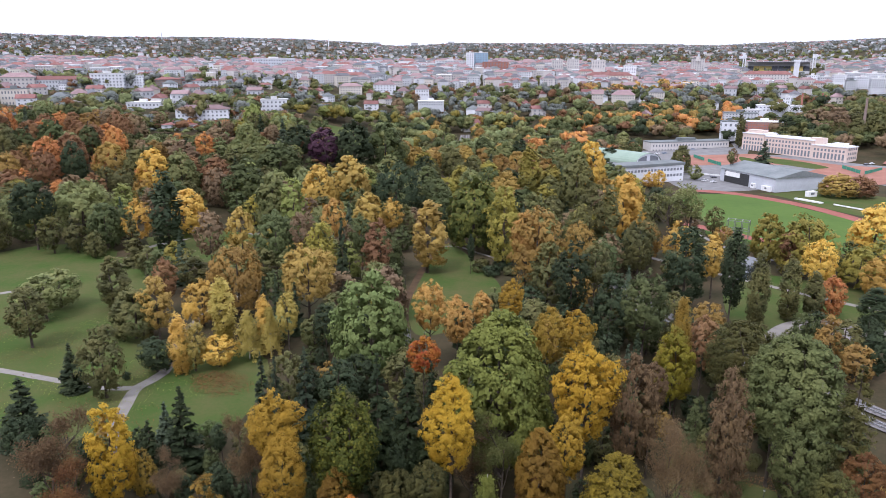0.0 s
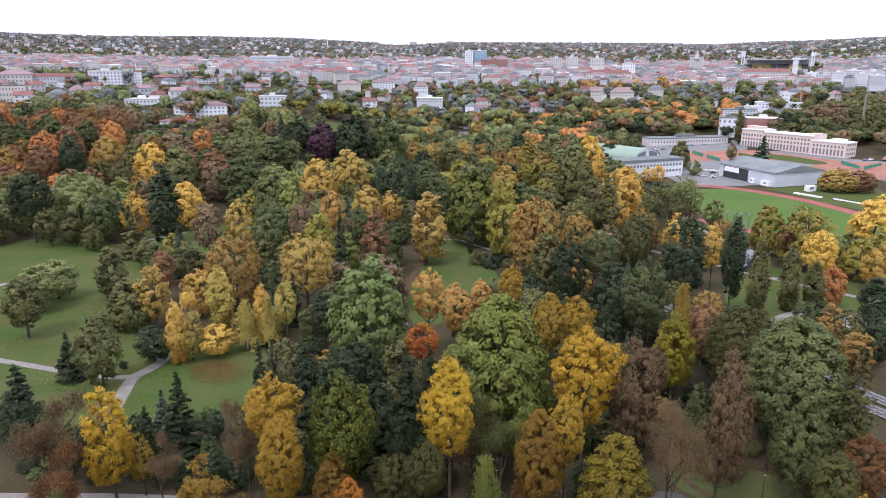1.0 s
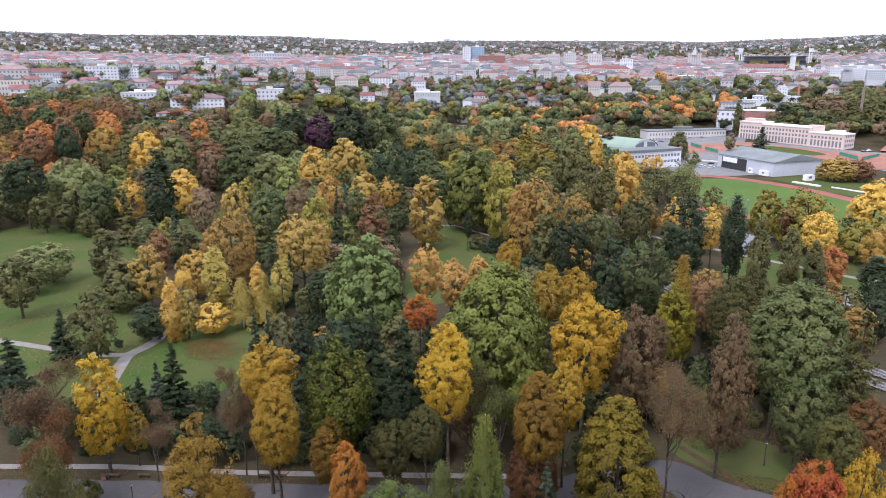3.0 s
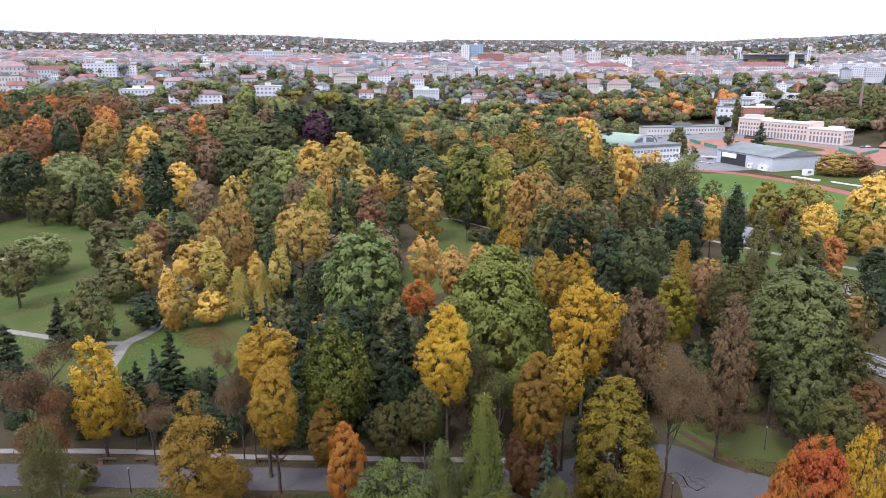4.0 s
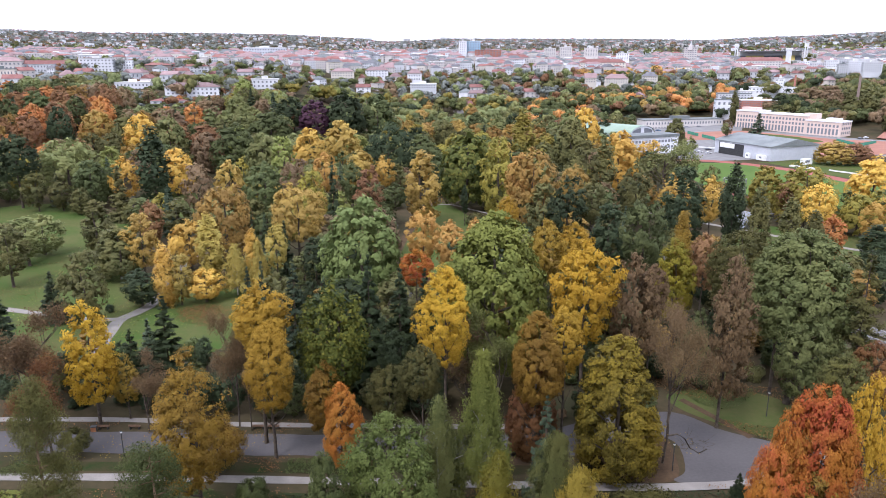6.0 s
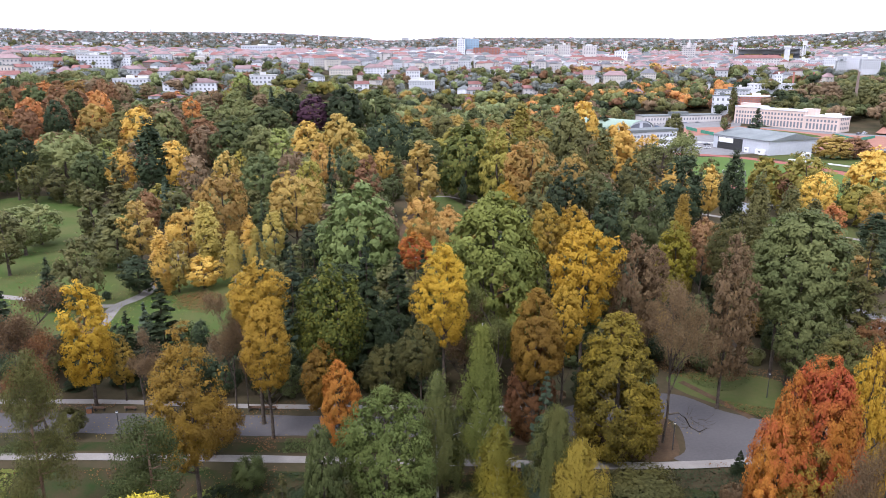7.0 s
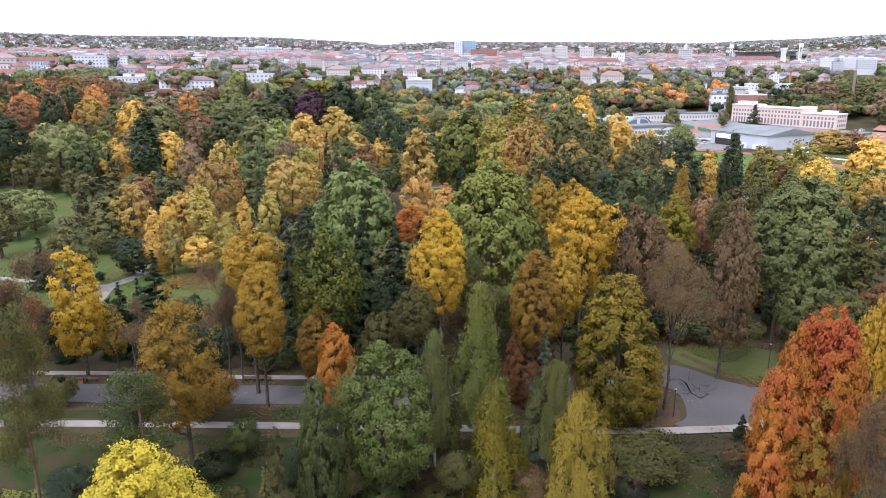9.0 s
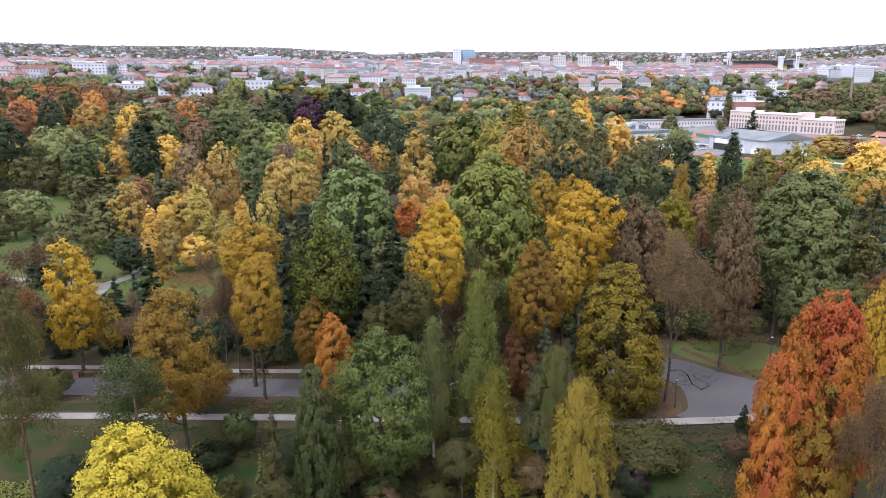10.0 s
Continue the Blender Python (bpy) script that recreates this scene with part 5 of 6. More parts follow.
scatter("fallen_leaves", 9000, -64, -42, 142, 166, 0.17, "rust", "brown fallen leaves under the birches", lambda x, y: 9 * noise.noise(Vector((x * 0.13, y * 0.13, 5.0))) + 6.5 * fill_rng.random() > math.hypot(x + 53, y - 154) - 2)
scatter("fallen_leaves", 5200, -130, -45, 126, 200, 0.15, "rust", "fallen leaves strewn on the lawn", lambda x, y: patchy(6, 4)(x, y) and inside(x, y, OPEN[1]))
scatter("grass_tufts", 9000, -130, -45, 126, 200, 0.16, "fresh", "longer grass tufts on the lawn", lambda x, y: patchy(2, 6)(x, y) and inside(x, y, OPEN[1]))
scatter("grass_tufts", 7000, 41, 62, 97, 114, 0.15, "green", "grass tufts on the shaded lawn", lambda x, y: y > 106.8 - 0.85 * (x - 40) and patchy(8, 2)(x, y))
scatter("fallen_leaves", 7500, 40, 64, 96, 124, 0.13, "rust", "brown fallen leaves on the lawn", lambda x, y: y > 106.3 - 0.85 * (x - 40) and patchy(2, 8)(x, y))


# ---- buildings ----
pane_bm = box(-0.5, 0.5, -0.06, 0.06, 0, 1)
PANE = bpy.data.meshes.new("pane")
pane_bm.to_mesh(PANE)
pane_bm.free()
PANE.materials.append(GLASS)


def hip_roof(bm, x0, x1, y0, y1, z, rise, over=0.5, gable=False):
    x0, x1, y0, y1 = x0 - over, x1 + over, y0 - over, y1 + over
    run = 0.0 if gable else min((x1 - x0) * 0.35, (y1 - y0) / 2)
    ym = (y0 + y1) / 2
    v = [bm.verts.new(c) for c in ((x0, y0, z), (x1, y0, z), (x1, y1, z), (x0, y1, z), (x0 + run, ym, z + rise), (x1 - run, ym, z + rise))]
    for f in ((0, 1, 5, 4), (1, 2, 5), (2, 3, 4, 5), (3, 0, 4), (3, 2, 1, 0)):
        bm.faces.new([v[i] for i in f])


def windows(body, x0, x1, face_y, z0, floors, storey, count, w, hgt, turn=0.0, at=None):
    """Rows of window panes on one face of a building."""
    for f in range(floors):
        for i in range(count):
            u = x0 + (x1 - x0) * (i + 0.5) / count
            ob = child("window", PANE, body)
            z = z0 + f * storey
            if at is None:
                ob.matrix_basis = pose(u, face_y, z) @ Matrix.Diagonal((w, 1, hgt, 1))
            else:
                ob.matrix_basis = pose(at, u, z, 0, 0, 90) @ Matrix.Diagonal((w, 1, hgt, 1))




def building(name, x, y, turn, long, deep, high, wall, roof, kind, floors, bays, label, rise=4.0, glazing=0.5, sides=True, base=None):
    """A block with its front at -y of its own axes: walls, roof, and a pane for each window."""
    z = land(x, y) if base is None else base
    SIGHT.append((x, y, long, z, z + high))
    root = thing(name, pose(x, y, z, 0, 0, turn), label, "building", "city buildings")
    body = part("wall", box(-long / 2, long / 2, 0, deep, -6, high), WALLS[wall], root)
    rb = bmesh.new()
    if kind == "flat":
        box_bm(rb, -long / 2 - 0.3, long / 2 + 0.3, -0.3, deep + 0.3, high, high + 0.7)
        box_bm(rb, -long * 0.12, long * 0.1, deep * 0.3, deep * 0.7, high + 0.7, high + 3.0)
    else:
        hip_roof(rb, -long / 2, long / 2, 0, deep, high, rise, 0.6, kind == "gable")
        for k in range(max(2, int(long / 12))):
            cx = -long / 2 + long * (k + 0.6) / max(2, int(long / 12))
            box_bm(rb, cx - 0.5, cx + 0.5, deep * 0.55, deep * 0.55 + 1.0, high + rise * 0.4, high + rise + 1.2)
    part("roof", rb, ROOFS[roof], root)
    storey = high / (floors + 0.3)
    windows(body, -long / 2 + 1, long / 2 - 1, -0.02, storey * 0.45, floors, storey, bays, (long - 2) / bays * glazing * 0.85, storey * 0.45)
    if sides:
        side = max(2, int(deep / (long / bays)))
        windows(body, 1, deep - 1, 0, storey * 0.45, floors, storey, side, (deep - 2) / side * glazing, storey * 0.5, at=long / 2 + 0.02 if x < 0 else -long / 2 - 0.02)
    return root


# sports ground
def grey_hall():
    root = thing("sports_hall", pose(191, 433, 0, 0, 0, math.degrees(math.atan2(-44, 15))), "large grey sheet-clad hall with a low pitched roof", "hall")
    body = bmesh.new()
    box_bm(body, -24, 24, 0, 38, -0.5, 8.5)
    v = [body.verts.new(c) for c in ((24, 0, 8.5), (24, 38, 8.5), (24, 19, 12.2))]
    body.faces.new(v)
    wall = part("wall", body, WALLS["sheet"], root)
    rb = bmesh.new()
    hip_roof(rb, -24, 24, 0, 38, 8.55, 3.9, 0.8, True)
    part("roof", rb, ROOFS["grey"], root, "grey-green sheet roof")
    # dark sheet on the closed wall, put there for shade inside the opening
    part("shade_panel", box(-20, 2, -0.1, 0.2, 0, 7.4), DARKMETAL, root, "dark sheet for the shade in the hall's open side")
    part("awning", box(-19, -6, -0.4, -0.15, 4.2, 7.2), WHITE, root, "white tarpaulin over the opening")
    part("door", box(24.0, 24.15, 33, 35.5, 0, 3.4), DARKMETAL, root)
    for a, w in ((14, 7), (3, 3)):
        k = thing("container", pose(191 + 15 / 46.5 * a + 1.2, 433 - 44 / 46.5 * a - 3.5, 0, 0, 0, math.degrees(math.atan2(-44, 15))), "small white site cabin beside the hall", "container")
        part("body", box(-w / 2, w / 2, -1.4, 1.4, 0, 3.0), WHITE, k)
        part("window", box(-0.8, 0.8, -1.45, -1.4, 1.2, 2.2), GLASS, k)


grey_hall()
cab = thing("container", pose(214, 398, 0, 0, 0, 20), "white cabin with one dark window on grass", "container")
part("body", box(-3.0, 3.0, -1.5, 1.5, 0, 3.2), WHITE, cab)
part("window", box(-1.8, 0.9, -1.56, -1.5, 1.3, 2.5), GLASS, cab)


def arched_hall():
    root = thing("arched_hall", pose(139, 470, 0, 0, 0, -52), "hall with a green barrel roof and arched glazed end", "hall")
    rb, wb = bmesh.new(), bmesh.new()
    n, r, rise = 14, 14.0, 6.5
    ring = [(-r * math.cos(math.pi * i / n), 9.5 + rise * math.sin(math.pi * i / n)) for i in range(n + 1)]
    rows = [[rb.verts.new((x, y, z)) for y, z in ring] for x in (-46, 0.6)]
    for i in range(n):
        rb.faces.new((rows[0][i], rows[0][i + 1], rows[1][i + 1], rows[1][i]))
    part("roof", rb, ROOFS["green"], root, "pale green barrel roof")
    box_bm(wb, -45.5, 0, -r + 0.3, r - 0.3, -0.5, 9.6)
    end = [wb.verts.new((0.1, y * 0.98, z - 0.2)) for y, z in ring]
    wb.faces.new(end)
    body = part("wall", wb, WALLS["white"], root)
    for i in range(12):
        a = -r * 0.78 + r * 1.56 * (i + 0.5) / 12
        if abs(i - 5.5) < 0.6:
            continue
        top = 9.2 + rise * math.sqrt(max(0.0, 1 - (a / r) ** 2)) * 0.82
        ob = child("window", PANE, body)
        ob.matrix_basis = pose(0.15, a, 9.4, 0, 0, 90) @ Matrix.Diagonal((1.7, 1, top - 9.4, 1))
    wing = thing("sports_wing", pose(136, 446, 0, 0, 0, 21), "low white wing with a flat grey roof and window bands", "building")
    body = part("wall", box(-34, 24, 0, 13, -0.5, 10.5), WALLS["white"], wing)
    part("roof", box(-34.5, 24.5, -0.5, 13.5, 10.5, 12.2), ROOFS["grey"], wing)
    windows(body, -33, 23, -0.02, 7.2, 1, 3, 22, 1.7, 1.6)
    windows(body, 8, 23, -0.02, 3.4, 1, 3, 6, 1.7, 1.6)
    windows(body, 1, 12, 0, 3.4, 2, 3.8, 5, 1.4, 1.6, at=24.02)


arched_hall()


def pink_building():
    ang = math.degrees(math.atan2(-78, 51))
    root = thing("pink_building", pose(282, 558, 0.0, 0, 0, ang), "long pale pink building with rows of tall windows", "building")
    for name, x0, x1, deep, high, floors, bays in (("wing", -47, -27, 17, 17.4, 4, 7), ("middle", -27, 14, 15, 16.2, 4, 14), ("end_wing", 14, 41, 15, 13.0, 3, 9)):
        body = part(name, box(x0, x1, -0.6 if name != "middle" else 0, deep, -3, high), WALLS["pink"], root)
        part("cornice", box(x0 - 0.3, x1 + 0.3, -1.1 if name != "middle" else -0.5, deep + 0.3, high, high + 0.8), WALLS["white"], root)
        fy = -0.62 if name != "middle" else -0.02
        windows(body, x0 + 1, x1 - 1, fy, 1.2, 1, 4, bays, 1.5, 1.3)
        windows(body, x0 + 1, x1 - 1, fy, 3.6, 1, 4, bays, 1.5, 4.4)
        windows(body, x0 + 1, x1 - 1, fy, 9.2, max(1, floors - 2), 3.3, bays, 1.5, 1.8)
        part("plinth", box(x0 - 0.1, x1 + 0.1, -0.9 if name != "middle" else -0.3, deep, -2.8, 0.9), WALLS["brick"], root, "brick-red plinth")
        if name == "end_wing":
            windows(body, 1, deep - 1, 0, 4.2, 3, 3.4, 5, 1.4, 1.8, at=41.02)
    part("stair_tower", box(-44, -30, 2, 9, 18.2, 20.6), WALLS["pink"], root)
    part("stair_tower", box(10, 20, 3, 10, 13.0, 18.4), WALLS["pink"], root)
    part("stair_tower", box(27, 36, 4, 11, 13.8, 15.6), WALLS["white"], root)


pink_building()
building("low_building", 213, 600, 12, 74, 14, 9.5, "beige", "grey", "flat", 2, 26, "long beige two-storey building with window rows", sides=False, base=0.0)
for x, y, l, dp, hh in ((318, 452, 26, 40, 6), (332, 428, 30, 24, 7.5)):
    root = thing("tennis_hall", pose(x, y, 0, 0, 0, -52), "dark green hall with a low pitched roof", "hall")
    part("wall", box(-l / 2, l / 2, 0, dp, -0.5, hh), WALLS["brown"], root)
    rb = bmesh.new()
    hip_roof(rb, -l / 2, l / 2, 0, dp, hh, 3.0, 1.2, True)
    part("roof", rb, ROOFS["teal"], root, "dark green sheet roof")


def white_bench_row(x0, y0, x1, y1, n):
    for i in range(n):
        t = (i + 0.5) / n
        k = thing("barrier", pose(x0 + (x1 - x0) * t, y0 + (y1 - y0) * t, 0.07, 0, 0, math.degrees(math.atan2(y1 - y0, x1 - x0))), "white low barrier beside the running track", "barrier", "white barriers")
        part("panel", box(-2.7, 2.7, -0.2, 0.2, 0.15, 0.85), WHITE, k)
        part("foot", box(-2.6, -2.2, -0.5, 0.5, 0, 0.2), DARKMETAL, k)
        part("foot", box(2.2, 2.6, -0.5, 0.5, 0, 0.2), DARKMETAL, k)


white_bench_row(213, 372, 224, 352, 4)
white_bench_row(226, 346, 240, 322, 4)
white_bench_row(243, 318, 262, 290, 4)
mat_pad = thing("jump_mat", pose(205, 383, 0.1, 0, 0, -60), "long pale landing mat beside the track", "mat")
part("pad", box(-8, 8, -1.2, 1.2, 0, 0.7), GLOBE, mat_pad)


def car(x, y, turn, paint, label):
    root = thing("car", pose(x, y, land(x, y) + 0.06, 0, 0, turn), label, "car", "parked cars")
    bm = box(-2.1, 2.1, -0.88, 0.88, 0.3, 0.85)
    part("body", bm, paint, root)
    cb = bmesh.new()
    v = [cb.verts.new(c) for c in ((-1.9, -0.82, 0.85), (1.1, -0.82, 0.85), (1.1, 0.82, 0.85), (-1.9, 0.82, 0.85), (-1.5, -0.68, 1.45), (0.4, -0.68, 1.45), (0.4, 0.68, 1.45), (-1.5, 0.68, 1.45))]
    for f in ((4, 5, 6, 7), (0, 1, 5, 4), (1, 2, 6, 5), (2, 3, 7, 6), (3, 0, 4, 7)):
        cb.faces.new([v[i] for i in f])
    part("cabin", cb, GLASS, root)
    part("roof", box(-1.45, 0.35, -0.66, 0.66, 1.45, 1.5), paint, root)
    for wx in (-1.3, 1.3):
        for wy in (-0.82, 0.82):
            wb = bmesh.new()
            bmesh.ops.create_cone(wb, cap_ends=True, segments=12, radius1=0.33, radius2=0.33, depth=0.22, matrix=pose(wx, wy, 0.33, 90))
            part("wheel", wb, DARKMETAL, root)


PAINT_WHITE = surface("car_white", (0.70, 0.70, 0.70), (0.76, 0.76, 0.76), 1.0, 0.3)
PAINT_DARK = surface("car_dark", (0.03, 0.03, 0.04), (0.05, 0.05, 0.06), 1.0, 0.3)
PAINT_BLUE = surface("car_blue", (0.06, 0.12, 0.22), (0.08, 0.15, 0.26), 1.0, 0.3)
for x, y, a, p, s in ((172, 452, 20, PAINT_WHITE, "white"), (176, 447, 25, PAINT_WHITE, "white"), (155, 467, 40, PAINT_DARK, "dark"), (183, 466, 10, PAINT_DARK, "dark"), (170, 575, 15, PAINT_WHITE, "white"), (177, 576, 10, PAINT_WHITE, "white"), (184, 578, 15, PAINT_BLUE, "blue"), (205, 596, 12, PAINT_DARK, "dark"), (215, 598, 12, PAINT_BLUE, "blue"), (226, 600, 12, PAINT_DARK, "dark"), (313, 512, 30, PAINT_DARK, "dark"), (319, 515, 25, PAINT_WHITE, "white"), (-164, 199, 15, PAINT_DARK, "dark")):
    car(x, y, a, p, f"{s} car parked on paved ground")

# city blocks that stand out
building("palace", -388, 642, 19, 22.4, 11, 15.9, "cream", "grey", "flat", 3, 8, "cream palace with a flat roof and tall windows", rise=5.0, base=36.4)
building("town_house", -477, 799, 18, 34.1, 16, 14.1, "beige", "rose", "hip", 3, 8, "long town block with a haze-greyed red roof", rise=5.0, base=45.6)
building("school", -439, 820, 17, 65.5, 16, 14.5, "grey", "red", "hip", 3, 20, "long grey block with a red roof", rise=4.0, base=42.2)
building("office", -396, 841, 15, 35.9, 16, 18.8, "white", "pale", "flat", 5, 9, "white modern office with window bands", rise=5.0, base=44.0)
building("office", -375, 862, 14, 23.1, 12, 17.2, "white", "pale", "flat", 5, 7, "white office block beside a dark stair shaft", rise=5.0, base=43.2)
building("apartment", -345, 896, 13, 31.9, 16, 10.4, "brown", "red", "hip", 4, 10, "dark brown apartment block with red roof", rise=3.0, base=44.7)
building("apartment", -310, 909, 11, 44.6, 16, 11.9, "grey", "red", "hip", 3, 10, "grey apartment block with red roof", rise=2.4, base=41.5)
building("villa_block", -194, 568, 11, 40.9, 16, 9.8, "white", "rose", "hip", 3, 12, "white three-storey house with a haze-greyed red roof", rise=3.4, base=29.1)
building("house_row", -197, 524, 12, 24.9, 12, 5.0, "white", "red", "hip", 2, 5, "low house with a bright red roof", rise=1.5, base=25.6)
building("gallery", -269, 635, 14, 28.9, 14, 8.0, "white", "pale", "flat", 2, 9, "white low modern building with a flat roof", rise=1.9, base=32.7)
building("office", -151, 632, 8, 23.2, 12, 11.4, "white", "pale", "flat", 3, 6, "pale three-storey cube with dark windows", rise=4.0, base=31.9)
building("office", -294, 1246, 8, 72.4, 16, 16.1, "sheet", "pale", "flat", 3, 16, "long glassy office building", rise=5.0, base=66.4)
building("glass_block", -127, 1233, 4, 25.2, 13, 17.8, "blueglass", "pale", "flat", 6, 6, "pale blue glass office block", rise=5.0, base=59.9)
building("office", -67, 1278, 2, 101.5, 16, 12.7, "white", "pale", "flat", 4, 24, "long white office with window bands", rise=5.0, base=62.2)
building("office", 13, 1260, -0, 53.5, 16, 13.4, "grey", "pale", "flat", 5, 10, "grey office block with window bands", rise=5.0, base=65.3)
building("tower_block", 45, 1189, -1, 13.0, 11, 26.2, "white", "pale", "flat", 9, 3, "tall white tower slab with windows", rise=5.0, base=64.9)
building("tower_block", 63, 1198, -2, 23.5, 12, 26.4, "blueglass", "pale", "flat", 9, 5, "tall blue glass tower block", rise=5.0, base=64.9)
building("brick_block", 86, 1177, -3, 42.6, 16, 12.5, "brick", "rose", "flat", 4, 8, "red-brick office block with flat roof", rise=5.0, base=64.1)
building("apartment", 189, 1185, -5, 18.6, 11, 13.5, "beige", "pale", "flat", 6, 5, "beige apartment tower with rows of windows", rise=5.0, base=65.9)
building("apartment", 214, 1181, -6, 19.5, 11, 15.3, "beige", "pale", "flat", 6, 5, "beige apartment tower with rows of windows", rise=5.0, base=65.9)
building("apartment", 254, 1173, -7, 22.1, 11, 13.4, "beige", "pale", "flat", 6, 5, "beige apartment tower with rows of windows", rise=5.0, base=66.0)
building("apartment", 298, 1142, -9, 19.8, 11, 11.3, "white", "pale", "flat", 5, 5, "white apartment block with flat roof", rise=5.0, base=59.2)
building("terrace_house", 250, 1071, -8, 67.7, 16, 11.5, "cream", "red", "hip", 3, 14, "long cream block with red roof", rise=5.0, base=45.4)
building("hospital", 126, 1113, -4, 39.5, 16, 13.6, "beige", "red", "hip", 3, 10, "beige block with a red roof", rise=4.9, base=51.1)
building("villa_block", 212, 833, -9, 26.5, 13, 5.8, "cream", "rose", "hip", 2, 9, "white villa with haze-greyed red roof", rise=5.0, base=33.2)
building("villa_block", 254, 843, -10, 17.4, 11, 5.9, "cream", "slate", "hip", 2, 6, "cream villa with dark roof", rise=5.0, base=35.4)
building("villa_block", 181, 831, -7, 13.2, 11, 6.5, "cream", "rose", "gable", 2, 4, "cream house with a gable", rise=5.0, base=33.4)
building("hotel_wing", 448, 1252, -12, 49.4, 16, 17.3, "beige", "grey", "flat", 4, 12, "beige stepped base of a tall hotel", rise=4.7, base=43.3)
building("hotel_tower", 446, 1255, -12, 21.7, 11, 39.3, "beige", "grey", "flat", 11, 5, "tall beige hotel tower", rise=5.0, base=43.2)
building("apartment", 523, 852, -19, 20.2, 11, 11.8, "grey", "pale", "flat", 5, 8, "grey apartment block with balconies", rise=5.0, base=44.9)
building("apartment", 518, 879, -18, 16.7, 11, 16.2, "white", "pale", "flat", 6, 6, "white apartment tower with many windows", rise=5.0, base=41.9)
building("apartment", 502, 876, -18, 11.1, 11, 13.5, "grey", "grey", "flat", 5, 4, "grey apartment block with flat roof", rise=5.0, base=40.7)
building("apartment", 544, 979, -17, 15.5, 11, 9.8, "white", "pale", "flat", 4, 6, "white terraced apartment block", rise=5.0, base=49.5)
building("apartment", 535, 995, -17, 18.9, 11, 9.2, "grey", "pale", "flat", 3, 7, "grey terraced apartment block", rise=5.0, base=46.7)
building("apartment", 529, 1021, -16, 16.1, 11, 9.4, "white", "pale", "flat", 3, 6, "white terraced apartment block", rise=5.0, base=48.4)
building("apartment", 595, 984, -19, 24.1, 12, 9.0, "white", "pale", "flat", 4, 8, "pale apartment block on the slope", rise=5.0, base=51.6)
building("apartment", 585, 1013, -18, 24.0, 12, 8.5, "grey", "pale", "flat", 4, 8, "pale grey apartment block on the slope", rise=5.0, base=52.5)
building("apartment", 476, 1047, -15, 66.1, 16, 10.4, "beige", "red", "hip", 3, 16, "long block with a red roof", rise=5.0, base=48.5)
building("factory", 317, 735, -14, 26.4, 13, 6.3, "white", "pale", "flat", 2, 8, "white factory hall with flat roof", rise=3.8, base=21.5)
building("factory", 358, 749, -15, 44.9, 16, 6.4, "white", "pale", "flat", 2, 12, "long white factory hall with pale roof", rise=4.0, base=24.6)
building("factory", 363, 746, -16, 5.9, 11, 10.5, "white", "pale", "flat", 3, 2, "white square factory tower", rise=5.0, base=30.0)
building("brick_block", 288, 627, -15, 29.2, 15, 7.5, "brick", "pale", "flat", 3, 14, "long brick-red block with window rows", rise=5.0, base=16.4)
building("hall", 254, 620, -13, 14.4, 11, 10.8, "white", "grey", "flat", 2, 3, "white classical hall with tall windows", rise=5.0, base=14.1)
building("apartment", -25, 850, 1, 16.9, 11, 9.2, "white", "rose", "hip", 2, 5, "white house with a steep roof", rise=5.0, base=35.7)
building("low_block", -13, 760, 1, 27.9, 14, 4.8, "grey", "pale", "flat", 2, 10, "long low white building", rise=5.0, base=30.4)
building("apartment", -224, 872, 9, 27.6, 14, 8.8, "cream", "red", "hip", 3, 7, "cream house with red roof", rise=2.0, base=40.8)
building("apartment", -116, 892, 4, 28.3, 14, 10.4, "cream", "rose", "hip", 3, 8, "cream block with red roof", rise=3.8, base=36.5)
building("apartment", -76, 927, 3, 29.4, 15, 9.3, "white", "rose", "hip", 3, 7, "white block with red roof", rise=4.5, base=38.6)
building("apartment", -196, 1062, 6, 50.3, 16, 9.8, "beige", "red", "hip", 3, 12, "beige block with red roof", rise=3.9, base=52.2)
building("apartment", -135, 1041, 4, 49.3, 16, 10.4, "cream", "red", "hip", 3, 12, "cream block with red roof", rise=3.9, base=47.8)
building("apartment", -45, 1059, 1, 67.0, 16, 9.0, "beige", "red", "hip", 3, 16, "long beige block with red roof", rise=3.2, base=45.7)
building("office", 296, 700, -14, 30.8, 15, 5.0, "grey", "grey", "flat", 2, 10, "grey hall with a flat roof", rise=4.6, base=21.8)


def cone_part(name, parent, x, y, z0, z1, r0, r1, material, segments=12, label=""):
    bm = bmesh.new()
    bmesh.ops.create_cone(bm, cap_ends=True, segments=segments, radius1=r0, radius2=r1, depth=z1 - z0, matrix=pose(x, y, (z0 + z1) / 2))
    return part(name, bm, material, parent, label)


def chimney(x, y, z0, z1, wall):
    root = thing("factory_chimney", pose(x, y, 0), "tall round brick factory chimney", "chimney", "factory chimneys")
    cone_part("shaft", root, 0, 0, z0 - 10, z1 - 1.0, 1.5, 0.9, WALLS[wall])
    cone_part("rim", root, 0, 0, z1 - 1.0, z1, 1.1, 1.1, WALLS[wall])


chimney(384, 758, 23, 43.5, "brick")
chimney(424, 793, 32, 42.6, "brick")
chimney(370, 618, 20, 45.5, "brown")

spire = thing("hotel_spire", pose(446, 1256, 0), "stepped stone spire on the hotel tower", "spire")
cone_part("lantern", spire, 0, 0, 78, 86, 5.0, 4.0, WALLS["beige"], 4)
cone_part("needle", spire, 0, 0, 86, 93, 2.2, 0.2, WALLS["grey"], 8)


